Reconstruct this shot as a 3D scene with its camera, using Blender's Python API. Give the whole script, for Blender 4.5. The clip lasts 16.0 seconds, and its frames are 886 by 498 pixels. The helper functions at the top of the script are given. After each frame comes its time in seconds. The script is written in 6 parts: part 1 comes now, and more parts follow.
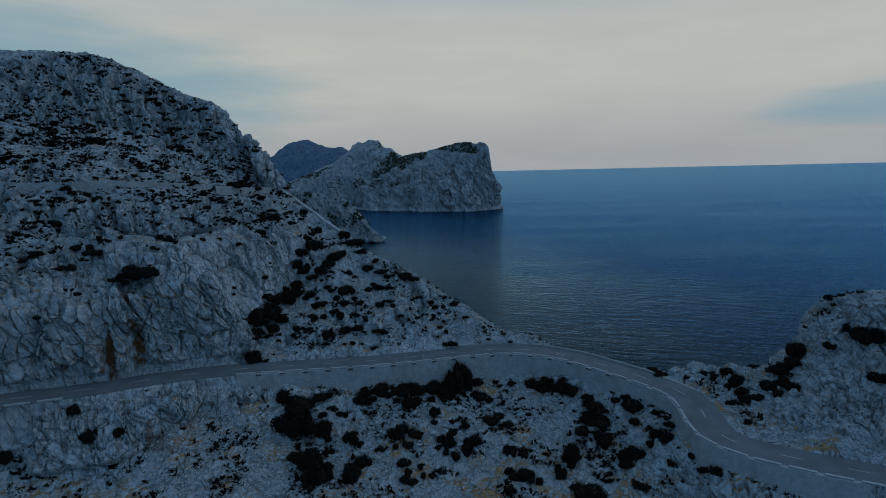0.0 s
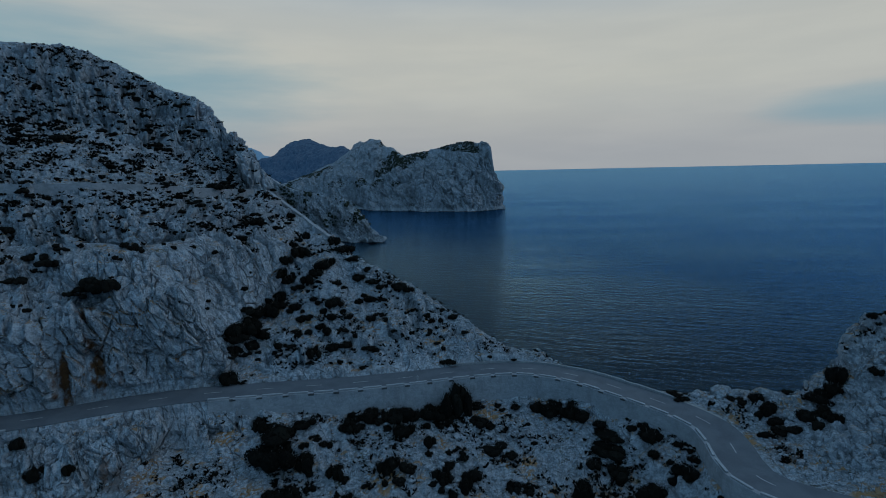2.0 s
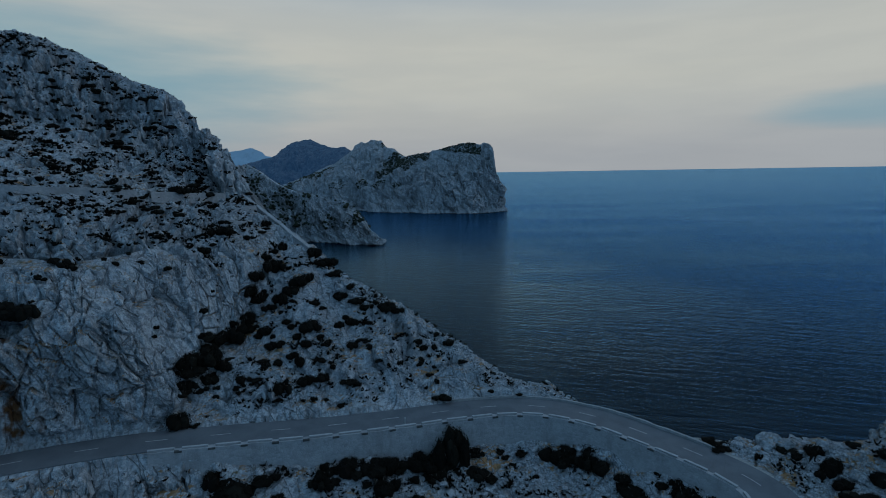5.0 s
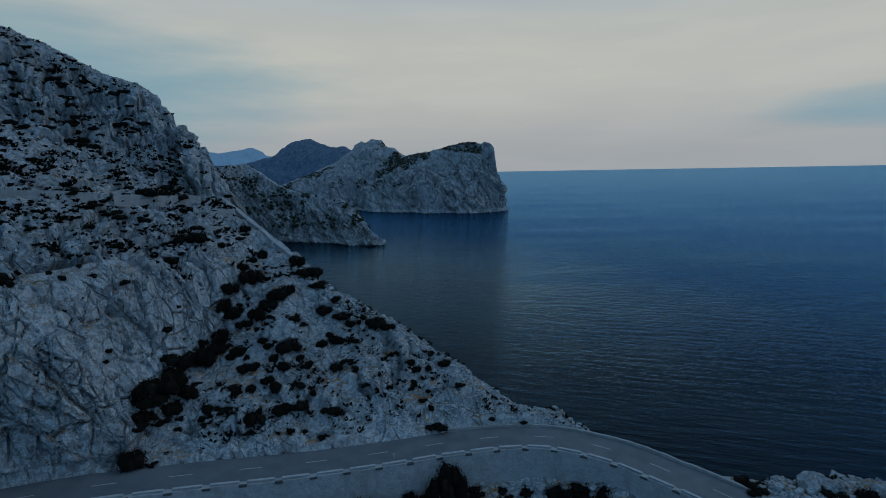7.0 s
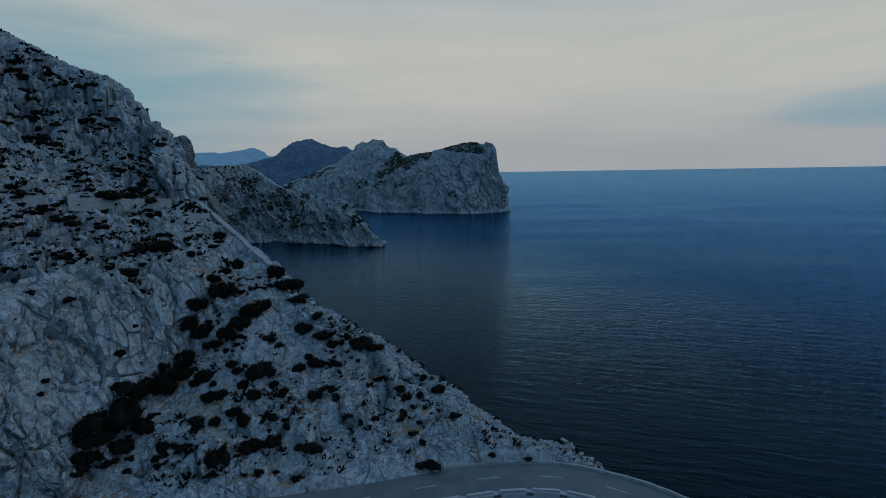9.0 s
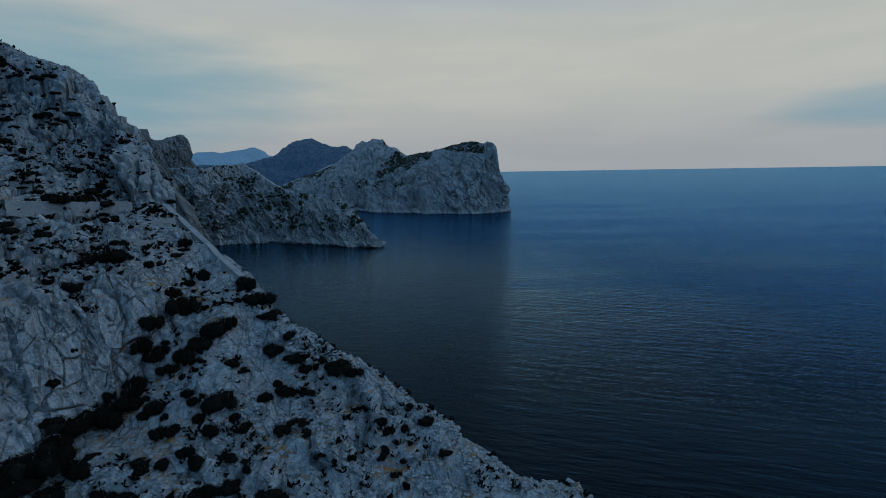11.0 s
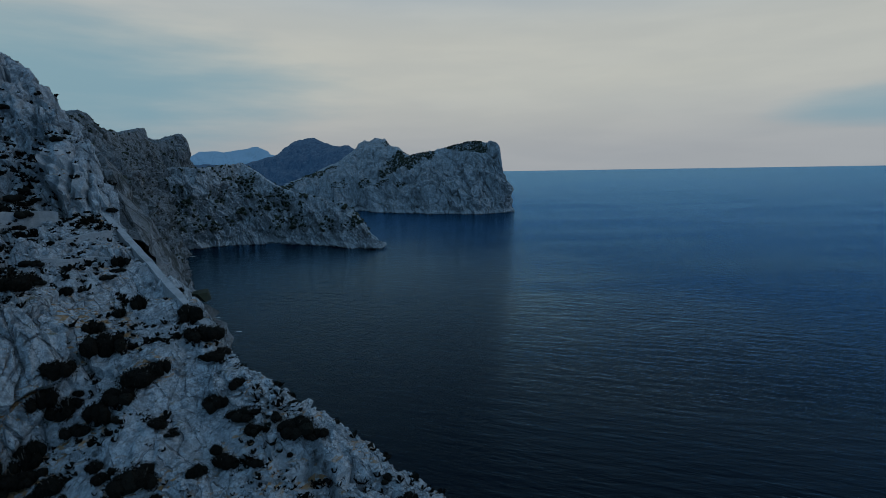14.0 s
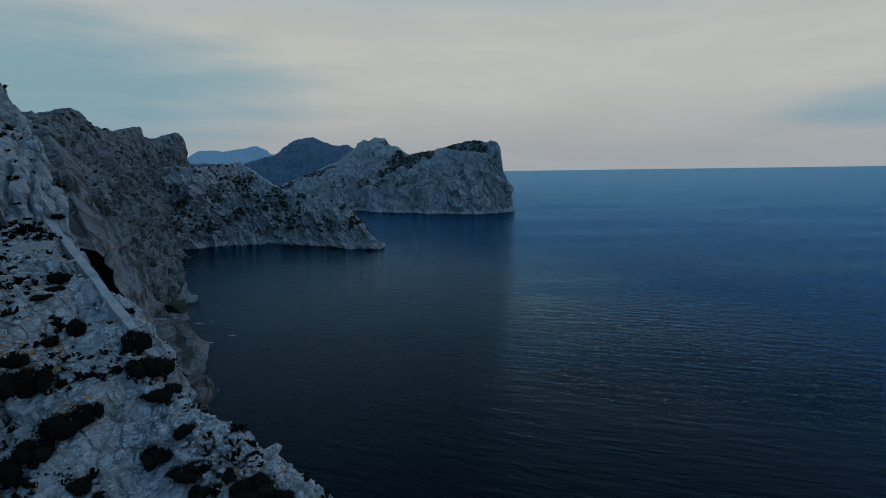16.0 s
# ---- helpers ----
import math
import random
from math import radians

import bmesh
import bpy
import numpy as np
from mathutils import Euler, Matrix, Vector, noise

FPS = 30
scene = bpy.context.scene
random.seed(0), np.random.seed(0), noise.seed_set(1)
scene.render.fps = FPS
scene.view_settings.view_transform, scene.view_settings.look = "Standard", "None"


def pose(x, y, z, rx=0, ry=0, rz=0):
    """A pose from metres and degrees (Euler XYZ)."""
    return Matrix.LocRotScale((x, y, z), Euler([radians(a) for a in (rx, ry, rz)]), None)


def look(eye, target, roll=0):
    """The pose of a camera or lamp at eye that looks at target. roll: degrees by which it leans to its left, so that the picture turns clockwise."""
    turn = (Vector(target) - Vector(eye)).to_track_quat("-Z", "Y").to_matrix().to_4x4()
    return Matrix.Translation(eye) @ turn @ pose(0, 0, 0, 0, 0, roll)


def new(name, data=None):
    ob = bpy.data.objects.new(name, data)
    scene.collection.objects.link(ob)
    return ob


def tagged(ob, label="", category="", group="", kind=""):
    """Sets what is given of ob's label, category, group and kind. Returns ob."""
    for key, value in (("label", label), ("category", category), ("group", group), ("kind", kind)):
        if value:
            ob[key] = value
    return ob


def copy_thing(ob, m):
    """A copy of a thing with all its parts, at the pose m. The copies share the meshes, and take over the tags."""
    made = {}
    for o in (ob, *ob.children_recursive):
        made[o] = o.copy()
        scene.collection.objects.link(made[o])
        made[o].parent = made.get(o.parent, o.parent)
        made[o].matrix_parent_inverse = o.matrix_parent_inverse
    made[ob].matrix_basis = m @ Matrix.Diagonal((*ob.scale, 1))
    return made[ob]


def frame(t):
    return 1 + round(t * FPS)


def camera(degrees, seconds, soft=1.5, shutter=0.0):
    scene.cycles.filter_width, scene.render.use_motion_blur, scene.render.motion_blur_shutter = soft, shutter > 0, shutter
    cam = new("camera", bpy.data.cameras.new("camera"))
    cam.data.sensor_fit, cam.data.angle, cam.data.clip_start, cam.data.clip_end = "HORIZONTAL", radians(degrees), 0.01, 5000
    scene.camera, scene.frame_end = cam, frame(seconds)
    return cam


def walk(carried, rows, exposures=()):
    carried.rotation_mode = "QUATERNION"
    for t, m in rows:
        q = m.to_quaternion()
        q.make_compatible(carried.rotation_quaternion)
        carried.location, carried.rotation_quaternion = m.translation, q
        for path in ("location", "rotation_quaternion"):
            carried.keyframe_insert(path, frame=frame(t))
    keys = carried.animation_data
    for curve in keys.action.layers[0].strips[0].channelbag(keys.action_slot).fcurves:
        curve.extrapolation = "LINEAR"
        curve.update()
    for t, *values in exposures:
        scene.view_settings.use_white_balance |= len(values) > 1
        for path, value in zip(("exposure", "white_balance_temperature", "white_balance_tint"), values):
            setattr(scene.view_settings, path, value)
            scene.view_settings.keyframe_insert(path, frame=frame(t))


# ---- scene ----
cam = camera(77.3, 16.0, soft=0.9)
PATH = [
    (0, (-3.114, -183.075, 99.424), (-3.137, -181.095, 99.147), -1.3),
    (0.5, (-2.918, -180.568, 99.514), (-2.942, -178.588, 99.235), -1.3),
    (1, (-2.704, -178.071, 99.594), (-2.73, -176.091, 99.315), -1.3),
    (1.5, (-2.51, -175.59, 99.666), (-2.538, -173.61, 99.386), -1.3),
    (2, (-2.352, -173.118, 99.716), (-2.382, -171.138, 99.437), -1.2),
    (2.5, (-2.241, -170.638, 99.77), (-2.271, -168.658, 99.491), -1.2),
    (3, (-2.064, -168.181, 99.791), (-2.096, -166.2, 99.514), -1.2),
    (3.5, (-1.84, -165.701, 99.814), (-1.873, -163.72, 99.539), -1.1),
    (4, (-1.655, -163.215, 99.859), (-1.688, -161.234, 99.584), -1.1),
    (4.2, (-1.586, -162.266, 99.871), (-1.619, -160.285, 99.597), -1.0),
    (6.3, (-0.982, -152.031, 100.005), (-1.019, -150.05, 99.73), -0.9),
    (6.5, (-0.91, -151.056, 100.011), (-0.947, -149.075, 99.735), -0.9),
    (7, (-0.668, -148.621, 100.037), (-0.707, -146.641, 99.761), -1.0),
    (7.5, (-0.439, -146.168, 100.074), (-0.482, -144.188, 99.796), -1.0),
    (8, (-0.237, -143.725, 100.093), (-0.281, -141.745, 99.818), -1.0),
    (8.2, (-0.153, -142.765, 100.095), (-0.198, -140.785, 99.82), -1.0),
    (10.3, (0.864, -132.949, 100.124), (0.82, -130.969, 99.85), -0.8),
    (10.5, (1.001, -131.991, 100.13), (0.956, -130.01, 99.854), -0.9),
    (11, (1.416, -129.602, 100.137), (1.367, -127.622, 99.861), -0.9),
    (11.5, (1.772, -127.235, 100.161), (1.72, -125.255, 99.884), -0.9),
    (12, (2.02, -124.807, 100.221), (1.965, -122.827, 99.945), -0.9),
    (12.5, (2.182, -122.385, 100.328), (2.126, -120.405, 100.052), -0.9),
    (13, (2.369, -119.924, 100.444), (2.31, -117.945, 100.166), -1.0),
    (13.5, (2.489, -117.448, 100.53), (2.428, -115.468, 100.251), -1.0),
    (14, (2.532, -114.964, 100.592), (2.472, -112.984, 100.314), -0.9),
    (14.5, (2.574, -112.536, 100.608), (2.514, -110.556, 100.331), -0.9),
    (15, (2.598, -110.119, 100.628), (2.54, -108.138, 100.355), -0.8),
    (15.5, (2.679, -107.701, 100.692), (2.622, -105.721, 100.418), -0.7),
    (16, (2.865, -105.221, 100.773), (2.805, -103.241, 100.494), -0.8),
]
walk(cam, [(t, look(eye, target, roll)) for t, eye, target, roll in PATH])

# ---- world and light ----
SUN_ELEVATION, SUN_AZIMUTH = radians(45), radians(75)
world = bpy.data.worlds.new("overcast_sky")
scene.world = world
world.use_nodes = True


def sky_nodes():
    nt = world.node_tree
    nt.nodes.clear()
    N, L = nt.nodes.new, nt.links.new

    def math_node(op, a, b=None, clamp=False):
        n = N("ShaderNodeMath")
        n.operation, n.use_clamp = op, clamp
        for i, v in enumerate((a, b)):
            if v is None:
                continue
            if isinstance(v, (int, float)):
                n.inputs[i].default_value = v
            else:
                L(v, n.inputs[i])
        return n.outputs[0]

    def mix(fac, a, b):
        n = N("ShaderNodeMix")
        n.data_type = "RGBA"
        for sock, v in ((n.inputs[0], fac), (n.inputs[6], a), (n.inputs[7], b)):
            if isinstance(v, (int, float)):
                sock.default_value = v
            elif isinstance(v, tuple):
                sock.default_value = (*v, 1)
            else:
                L(v, sock)
        return n.outputs[2]

    def ramp(v, lo, hi):
        n = N("ShaderNodeMapRange")
        n.interpolation_type = "SMOOTHSTEP"
        n.inputs[1].default_value, n.inputs[2].default_value = lo, hi
        L(v, n.inputs[0])
        return n.outputs[0]

    out, back = N("ShaderNodeOutputWorld"), N("ShaderNodeBackground")
    tc = N("ShaderNodeTexCoord")
    sep = N("ShaderNodeSeparateXYZ")
    L(tc.outputs["Generated"], sep.inputs[0])
    x, y, z = sep.outputs
    sky = N("ShaderNodeTexSky")
    sky.sky_type, sky.sun_disc = "NISHITA", False
    sky.sun_elevation, sky.sun_rotation = SUN_ELEVATION, SUN_AZIMUTH
    sky.air_density, sky.dust_density, sky.ozone_density = 1.0, 0.6, 1.5
    sky_dim = mix(1.0, (0, 0, 0), sky.outputs[0])
    scale = N("ShaderNodeVectorMath")
    scale.operation = "SCALE"
    L(sky_dim, scale.inputs[0])
    scale.inputs[3].default_value = SKY_STRENGTH
    # thin cloud: wide soft bands, with openings where the blue shows
    stretch = N("ShaderNodeMapping")
    stretch.inputs["Scale"].default_value = (1.0, 1.0, 6.0)
    stretch.inputs["Location"].default_value = (0.35, 0.1, 0.2)
    L(tc.outputs["Generated"], stretch.inputs[0])
    cloud = N("ShaderNodeTexNoise")
    cloud.inputs["Scale"].default_value, cloud.inputs["Detail"].default_value = 1.5, 6.0
    cloud.inputs["Roughness"].default_value = 0.5
    L(stretch.outputs[0], cloud.inputs["Vector"])
    fine = N("ShaderNodeTexNoise")
    fine.inputs["Scale"].default_value, fine.inputs["Detail"].default_value = 5.0, 6.0
    L(stretch.outputs[0], fine.inputs["Vector"])

    def opening(azimuth, height, wide, tall):
        ax, ay, az = math.sin(radians(azimuth)), math.cos(radians(azimuth)), math.sin(radians(height))
        side = math_node("ADD", math_node("MULTIPLY", x, ay), math_node("MULTIPLY", y, -ax))
        side = math_node("DIVIDE", side, math.sin(radians(wide)))
        up = math_node("DIVIDE", math_node("SUBTRACT", z, az), math.sin(radians(tall)))
        d = math_node("ADD", math_node("MULTIPLY", side, side), math_node("MULTIPLY", up, up))
        d = math_node("ADD", d, math_node("MULTIPLY", math_node("SUBTRACT", fine.outputs["Fac"], 0.5), 1.2))
        front = ramp(math_node("ADD", math_node("MULTIPLY", x, ax), math_node("MULTIPLY", y, ay)), 0.0, 0.3)
        return math_node("MULTIPLY", math_node("SUBTRACT", 1.0, ramp(d, 0.0, 1.6)), front)

    grey = mix(ramp(z, 0.02, 0.16), CLOUD_LOW, CLOUD_LIGHT)
    grey = mix(ramp(cloud.outputs["Fac"], 0.35, 0.65), mix(0.86, CLOUD_DARK, grey), grey)
    wisp = mix(ramp(fine.outputs["Fac"], 0.35, 0.7), (0.965, 0.97, 0.975), (1.025, 1.022, 1.015))
    soft = N("ShaderNodeMix")
    soft.data_type, soft.blend_type = "RGBA", "MULTIPLY"
    soft.inputs[0].default_value = 1.0
    L(grey, soft.inputs[6])
    L(wisp, soft.inputs[7])
    grey = soft.outputs[2]
    open_left = math_node("MULTIPLY", opening(-42, 7.5, 26, 6.5), 0.8)
    open_right = math_node("MULTIPLY", opening(38.5, 4.8, 9.5, 1.7), 0.6)
    holes = math_node("ADD", open_left, open_right, True)
    tone = mix(holes, grey, OPEN_BLUE)
    # the cloud behind, away from the light, is dull and blue
    behind = ramp(math_node("ADD", math_node("MULTIPLY", y, 0.97), math_node("MULTIPLY", x, 0.25)), 0.45, -0.5)
    tone = mix(behind, tone, CLOUD_BEHIND)
    high = ramp(z, 0.20, 0.45)
    veil = math_node("SUBTRACT", 1.0, high)
    dome = mix(0.68, scale.outputs[0], HIGH_VEIL)
    blend = mix(veil, dome, tone)
    L(blend, back.inputs[0])
    back.inputs[1].default_value = 1.0
    L(back.outputs[0], out.inputs[0])


SKY_STRENGTH = 0.10
CLOUD_LIGHT, CLOUD_LOW, CLOUD_DARK = (0.50, 0.51, 0.47), (0.36, 0.38, 0.40), (0.30, 0.36, 0.42)
CLOUD_BEHIND = (0.14, 0.32, 0.53)
HIGH_VEIL = (0.155, 0.335, 0.54)
OPEN_BLUE = (0.155, 0.32, 0.41)
sky_nodes()

sun_data = bpy.data.lights.new("sun", "SUN")
sun_data.energy, sun_data.angle, sun_data.color = 0.15, radians(35), (0.8, 0.93, 1.0)
sun = new("sun", sun_data)
sun.matrix_world = look((0, 0, 400), (-300 * math.sin(SUN_AZIMUTH), -300 * math.cos(SUN_AZIMUTH), 400 - 300 * math.tan(SUN_ELEVATION)))

# ---- noise in numpy ----


def hash3(ix, iy, iz, seed=0):
    h = (ix.astype(np.int64) * 374761393 + iy.astype(np.int64) * 668265263 + iz.astype(np.int64) * 2147483647 + seed * 974634777) & 0x7FFFFFFF
    h = ((h ^ (h >> 13)) * 1274126177) & 0x7FFFFFFF
    h = ((h ^ (h >> 16)) * 2246822519) & 0x7FFFFFFF
    return ((h ^ (h >> 15)) & 0xFFFFFF) / float(0xFFFFFF)


def value_noise(p, seed=0):
    """Smooth noise from -1 to 1 at points p (n, 3)."""
    i = np.floor(p).astype(np.int64)
    f = p - i
    f = f * f * f * (f * (f * 6 - 15) + 10)
    out = np.zeros(len(p))
    for dx in (0, 1):
        for dy in (0, 1):
            for dz in (0, 1):
                w = (f[:, 0] if dx else 1 - f[:, 0]) * (f[:, 1] if dy else 1 - f[:, 1]) * (f[:, 2] if dz else 1 - f[:, 2])
                out += w * hash3(i[:, 0] + dx, i[:, 1] + dy, i[:, 2] + dz, seed)
    return out * 2 - 1


def fbm(p, octaves=4, seed=0, gain=0.5):
    total, amp = np.zeros(len(p)), 1.0
    for k in range(octaves):
        total += amp * value_noise(p * 2.03 ** k + 17.3 * k, seed + k)
        amp *= gain
    return total


def ridged(p, octaves=4, seed=0):
    total, amp = np.zeros(len(p)), 1.0
    for k in range(octaves):
        total += amp * (1 - 2 * np.abs(value_noise(p * 2.07 ** k + 9.1 * k, seed + k)))
        amp *= 0.52
    return total


def blocks(p, seed=0):
    """Broken rock: a level for each cell of a cell pattern and the gap to the next cell, both 0 to 1."""
    i = np.floor(p).astype(np.int64)
    f1, f2 = np.full(len(p), 9.0), np.full(len(p), 9.0)
    level = np.zeros(len(p))
    for dx in (-1, 0, 1):
        for dy in (-1, 0, 1):
            for dz in (-1, 0, 1):
                c = i + np.array((dx, dy, dz))
                q = np.stack([hash3(c[:, 0], c[:, 1], c[:, 2], seed + k) for k in range(3)], 1) + c
                d = np.sqrt(((p - q) ** 2).sum(1))
                near = d < f1
                f2 = np.where(near, f1, np.minimum(f2, d))
                level = np.where(near, hash3(c[:, 0], c[:, 1], c[:, 2], seed + 7), level)
                f1 = np.where(near, d, f1)
    return level, np.clip(f2 - f1, 0, 1)


def facets(p, seed=0, tilt=1.0):
    """Slabs of rock: each cell is a flat piece with a level and a lean of its own; also the gap to the next."""
    i = np.floor(p).astype(np.int64)
    f1, f2 = np.full(len(p), 9.0), np.full(len(p), 9.0)
    cell, mid = np.zeros_like(i), np.zeros_like(p)
    for dx in (-1, 0, 1):
        for dy in (-1, 0, 1):
            for dz in (-1, 0, 1):
                c = i + np.array((dx, dy, dz))
                q = np.stack([hash3(c[:, 0], c[:, 1], c[:, 2], seed + k) for k in range(3)], 1) + c
                d = np.sqrt(((p - q) ** 2).sum(1))
                near = d < f1
                f2 = np.where(near, f1, np.minimum(f2, d))
                cell[near], mid[near] = c[near], q[near]
                f1 = np.where(near, d, f1)
    h = [hash3(cell[:, 0], cell[:, 1], cell[:, 2], seed + k) - 0.5 for k in (7, 8, 9, 10)]
    lean = np.stack(h[1:], 1) * 2 * tilt
    return h[0] + (lean * (p - mid)).sum(1), np.clip(f2 - f1, 0, 1)


def smooth(a, b, x):
    t = np.clip((x - a) / (b - a), 0, 1)
    return t * t * (3 - 2 * t)


def dense(line, step):
    """Points along a line of corners, about step apart."""
    line = np.array(line, float)
    out = [line[:1]]
    for a, b in zip(line[:-1], line[1:]):
        n = max(1, int(round(np.linalg.norm((b - a)[:2]) / step)))
        out.append(a + (b - a) * (np.arange(1, n + 1) / n)[:, None])
    return np.concatenate(out)


def curve_line(line, step):
    """A smooth line through the corners (Catmull-Rom), sampled evenly."""
    pts = np.array(line, float)
    ext = np.concatenate([[2 * pts[0] - pts[1]], pts, [2 * pts[-1] - pts[-2]]])
    out = []
    for k in range(len(pts) - 1):
        p0, p1, p2, p3 = ext[k:k + 4]
        t = np.linspace(0, 1, 24, endpoint=False)[:, None]
        out.append(0.5 * (2 * p1 + (p2 - p0) * t + (2 * p0 - 5 * p1 + 4 * p2 - p3) * t ** 2 + (3 * p1 - p0 - 3 * p2 + p3) * t ** 3))
    out = np.concatenate(out + [pts[-1:]])
    run = np.concatenate([[0], np.cumsum(np.linalg.norm(np.diff(out, axis=0), axis=1))])
    s = np.arange(0, run[-1], step)
    return np.stack([np.interp(s, run, out[:, k]) for k in range(out.shape[1])], 1)


def grid_mesh(name, P, material, smooth_shading=True):
    """A mesh from a grid of points P (rows, columns, 3)."""
    r, c = P.shape[:2]
    idx = np.arange(r * c).reshape(r, c)
    quads = np.stack([idx[:-1, :-1], idx[:-1, 1:], idx[1:, 1:], idx[1:, :-1]], -1).reshape(-1, 4)
    me = bpy.data.meshes.new(name)
    me.vertices.add(r * c)
    me.vertices.foreach_set("co", P.reshape(-1).astype(np.float32))
    me.loops.add(quads.size)
    me.loops.foreach_set("vertex_index", quads.reshape(-1).astype(np.int32))
    me.polygons.add(len(quads))
    me.polygons.foreach_set("loop_start", np.arange(0, quads.size, 4, dtype=np.int32))
    me.update(calc_edges=True)
    me.polygons.foreach_set("use_smooth", np.full(len(quads), smooth_shading))
    me.materials.append(material)
    return me


def part(name, bm, material, parent=None, label=""):
    me = bpy.data.meshes.new(name)
    bm.to_mesh(me)
    bm.free()
    me.materials.append(material)
    ob = new(name, me)
    if parent:
        ob.parent = parent
    return tagged(ob, label)


# ---- materials ----


class Nodes:
    """A small builder for node materials."""

    def __init__(self, name):
        self.mat = bpy.data.materials.new(name)
        self.mat.use_nodes = True
        self.nt = self.mat.node_tree
        self.bsdf = self.nt.nodes["Principled BSDF"]
        self.geo = self.nt.nodes.new("ShaderNodeNewGeometry")
        self.pos = self.geo.outputs["Position"]

    def add(self, kind, **values):
        n = self.nt.nodes.new(kind)
        for k, v in values.items():
            self.put(n.inputs[k], v)
        return n

    def put(self, sock, v):
        if isinstance(v, bpy.types.NodeSocket):
            self.nt.links.new(v, sock)
        elif isinstance(v, tuple) and sock.type == "RGBA" and len(v) == 3:
            sock.default_value = (*v, 1)
        else:
            sock.default_value = v

    def map(self, scale, rotation=(0, 0, 0), vector=None):
        return self.add("ShaderNodeMapping", Vector=vector or self.pos, Scale=scale, Rotation=rotation).outputs[0]

    def noise(self, scale, detail=5.0, rough=0.55, vector=None, distortion=0.0):
        return self.add("ShaderNodeTexNoise", Vector=vector or self.pos, Scale=scale, Detail=detail, Roughness=rough, Distortion=distortion).outputs["Fac"]

    def cells(self, scale, feature="DISTANCE_TO_EDGE", vector=None):
        n = self.nt.nodes.new("ShaderNodeTexVoronoi")
        n.feature = feature
        self.put(n.inputs["Vector"], vector or self.pos)
        n.inputs["Scale"].default_value = scale
        return n.outputs["Color"] if feature == "F1" else n.outputs["Distance"]

    def step(self, v, lo, hi, a=0.0, b=1.0):
        n = self.add("ShaderNodeMapRange")
        n.interpolation_type = "SMOOTHSTEP"
        for k, x in enumerate((v, lo, hi, a, b)):
            self.put(n.inputs[k], x)
        return n.outputs[0]

    def math(self, op, a, b=0.0):
        n = self.nt.nodes.new("ShaderNodeMath")
        n.operation = op
        self.put(n.inputs[0], a)
        self.put(n.inputs[1], b)
        return n.outputs[0]

    def mix(self, fac, a, b, blend="MIX"):
        n = self.nt.nodes.new("ShaderNodeMix")
        n.data_type, n.blend_type = "RGBA", blend
        self.put(n.inputs[0], fac)
        self.put(n.inputs[6], a)
        self.put(n.inputs[7], b)
        return n.outputs[2]

    def bump(self, height, strength, distance, normal=None):
        n = self.add("ShaderNodeBump", Height=height, Strength=strength, Distance=distance)
        if normal:
            self.put(n.inputs["Normal"], normal)
        return n.outputs[0]

    def done(self, color, rough, normal=None, spec=0.3):
        self.put(self.bsdf.inputs["Base Color"], color)
        self.put(self.bsdf.inputs["Roughness"], rough)
        self.bsdf.inputs["Specular IOR Level"].default_value = spec
        if normal:
            self.put(self.bsdf.inputs["Normal"], normal)
        return self.mat


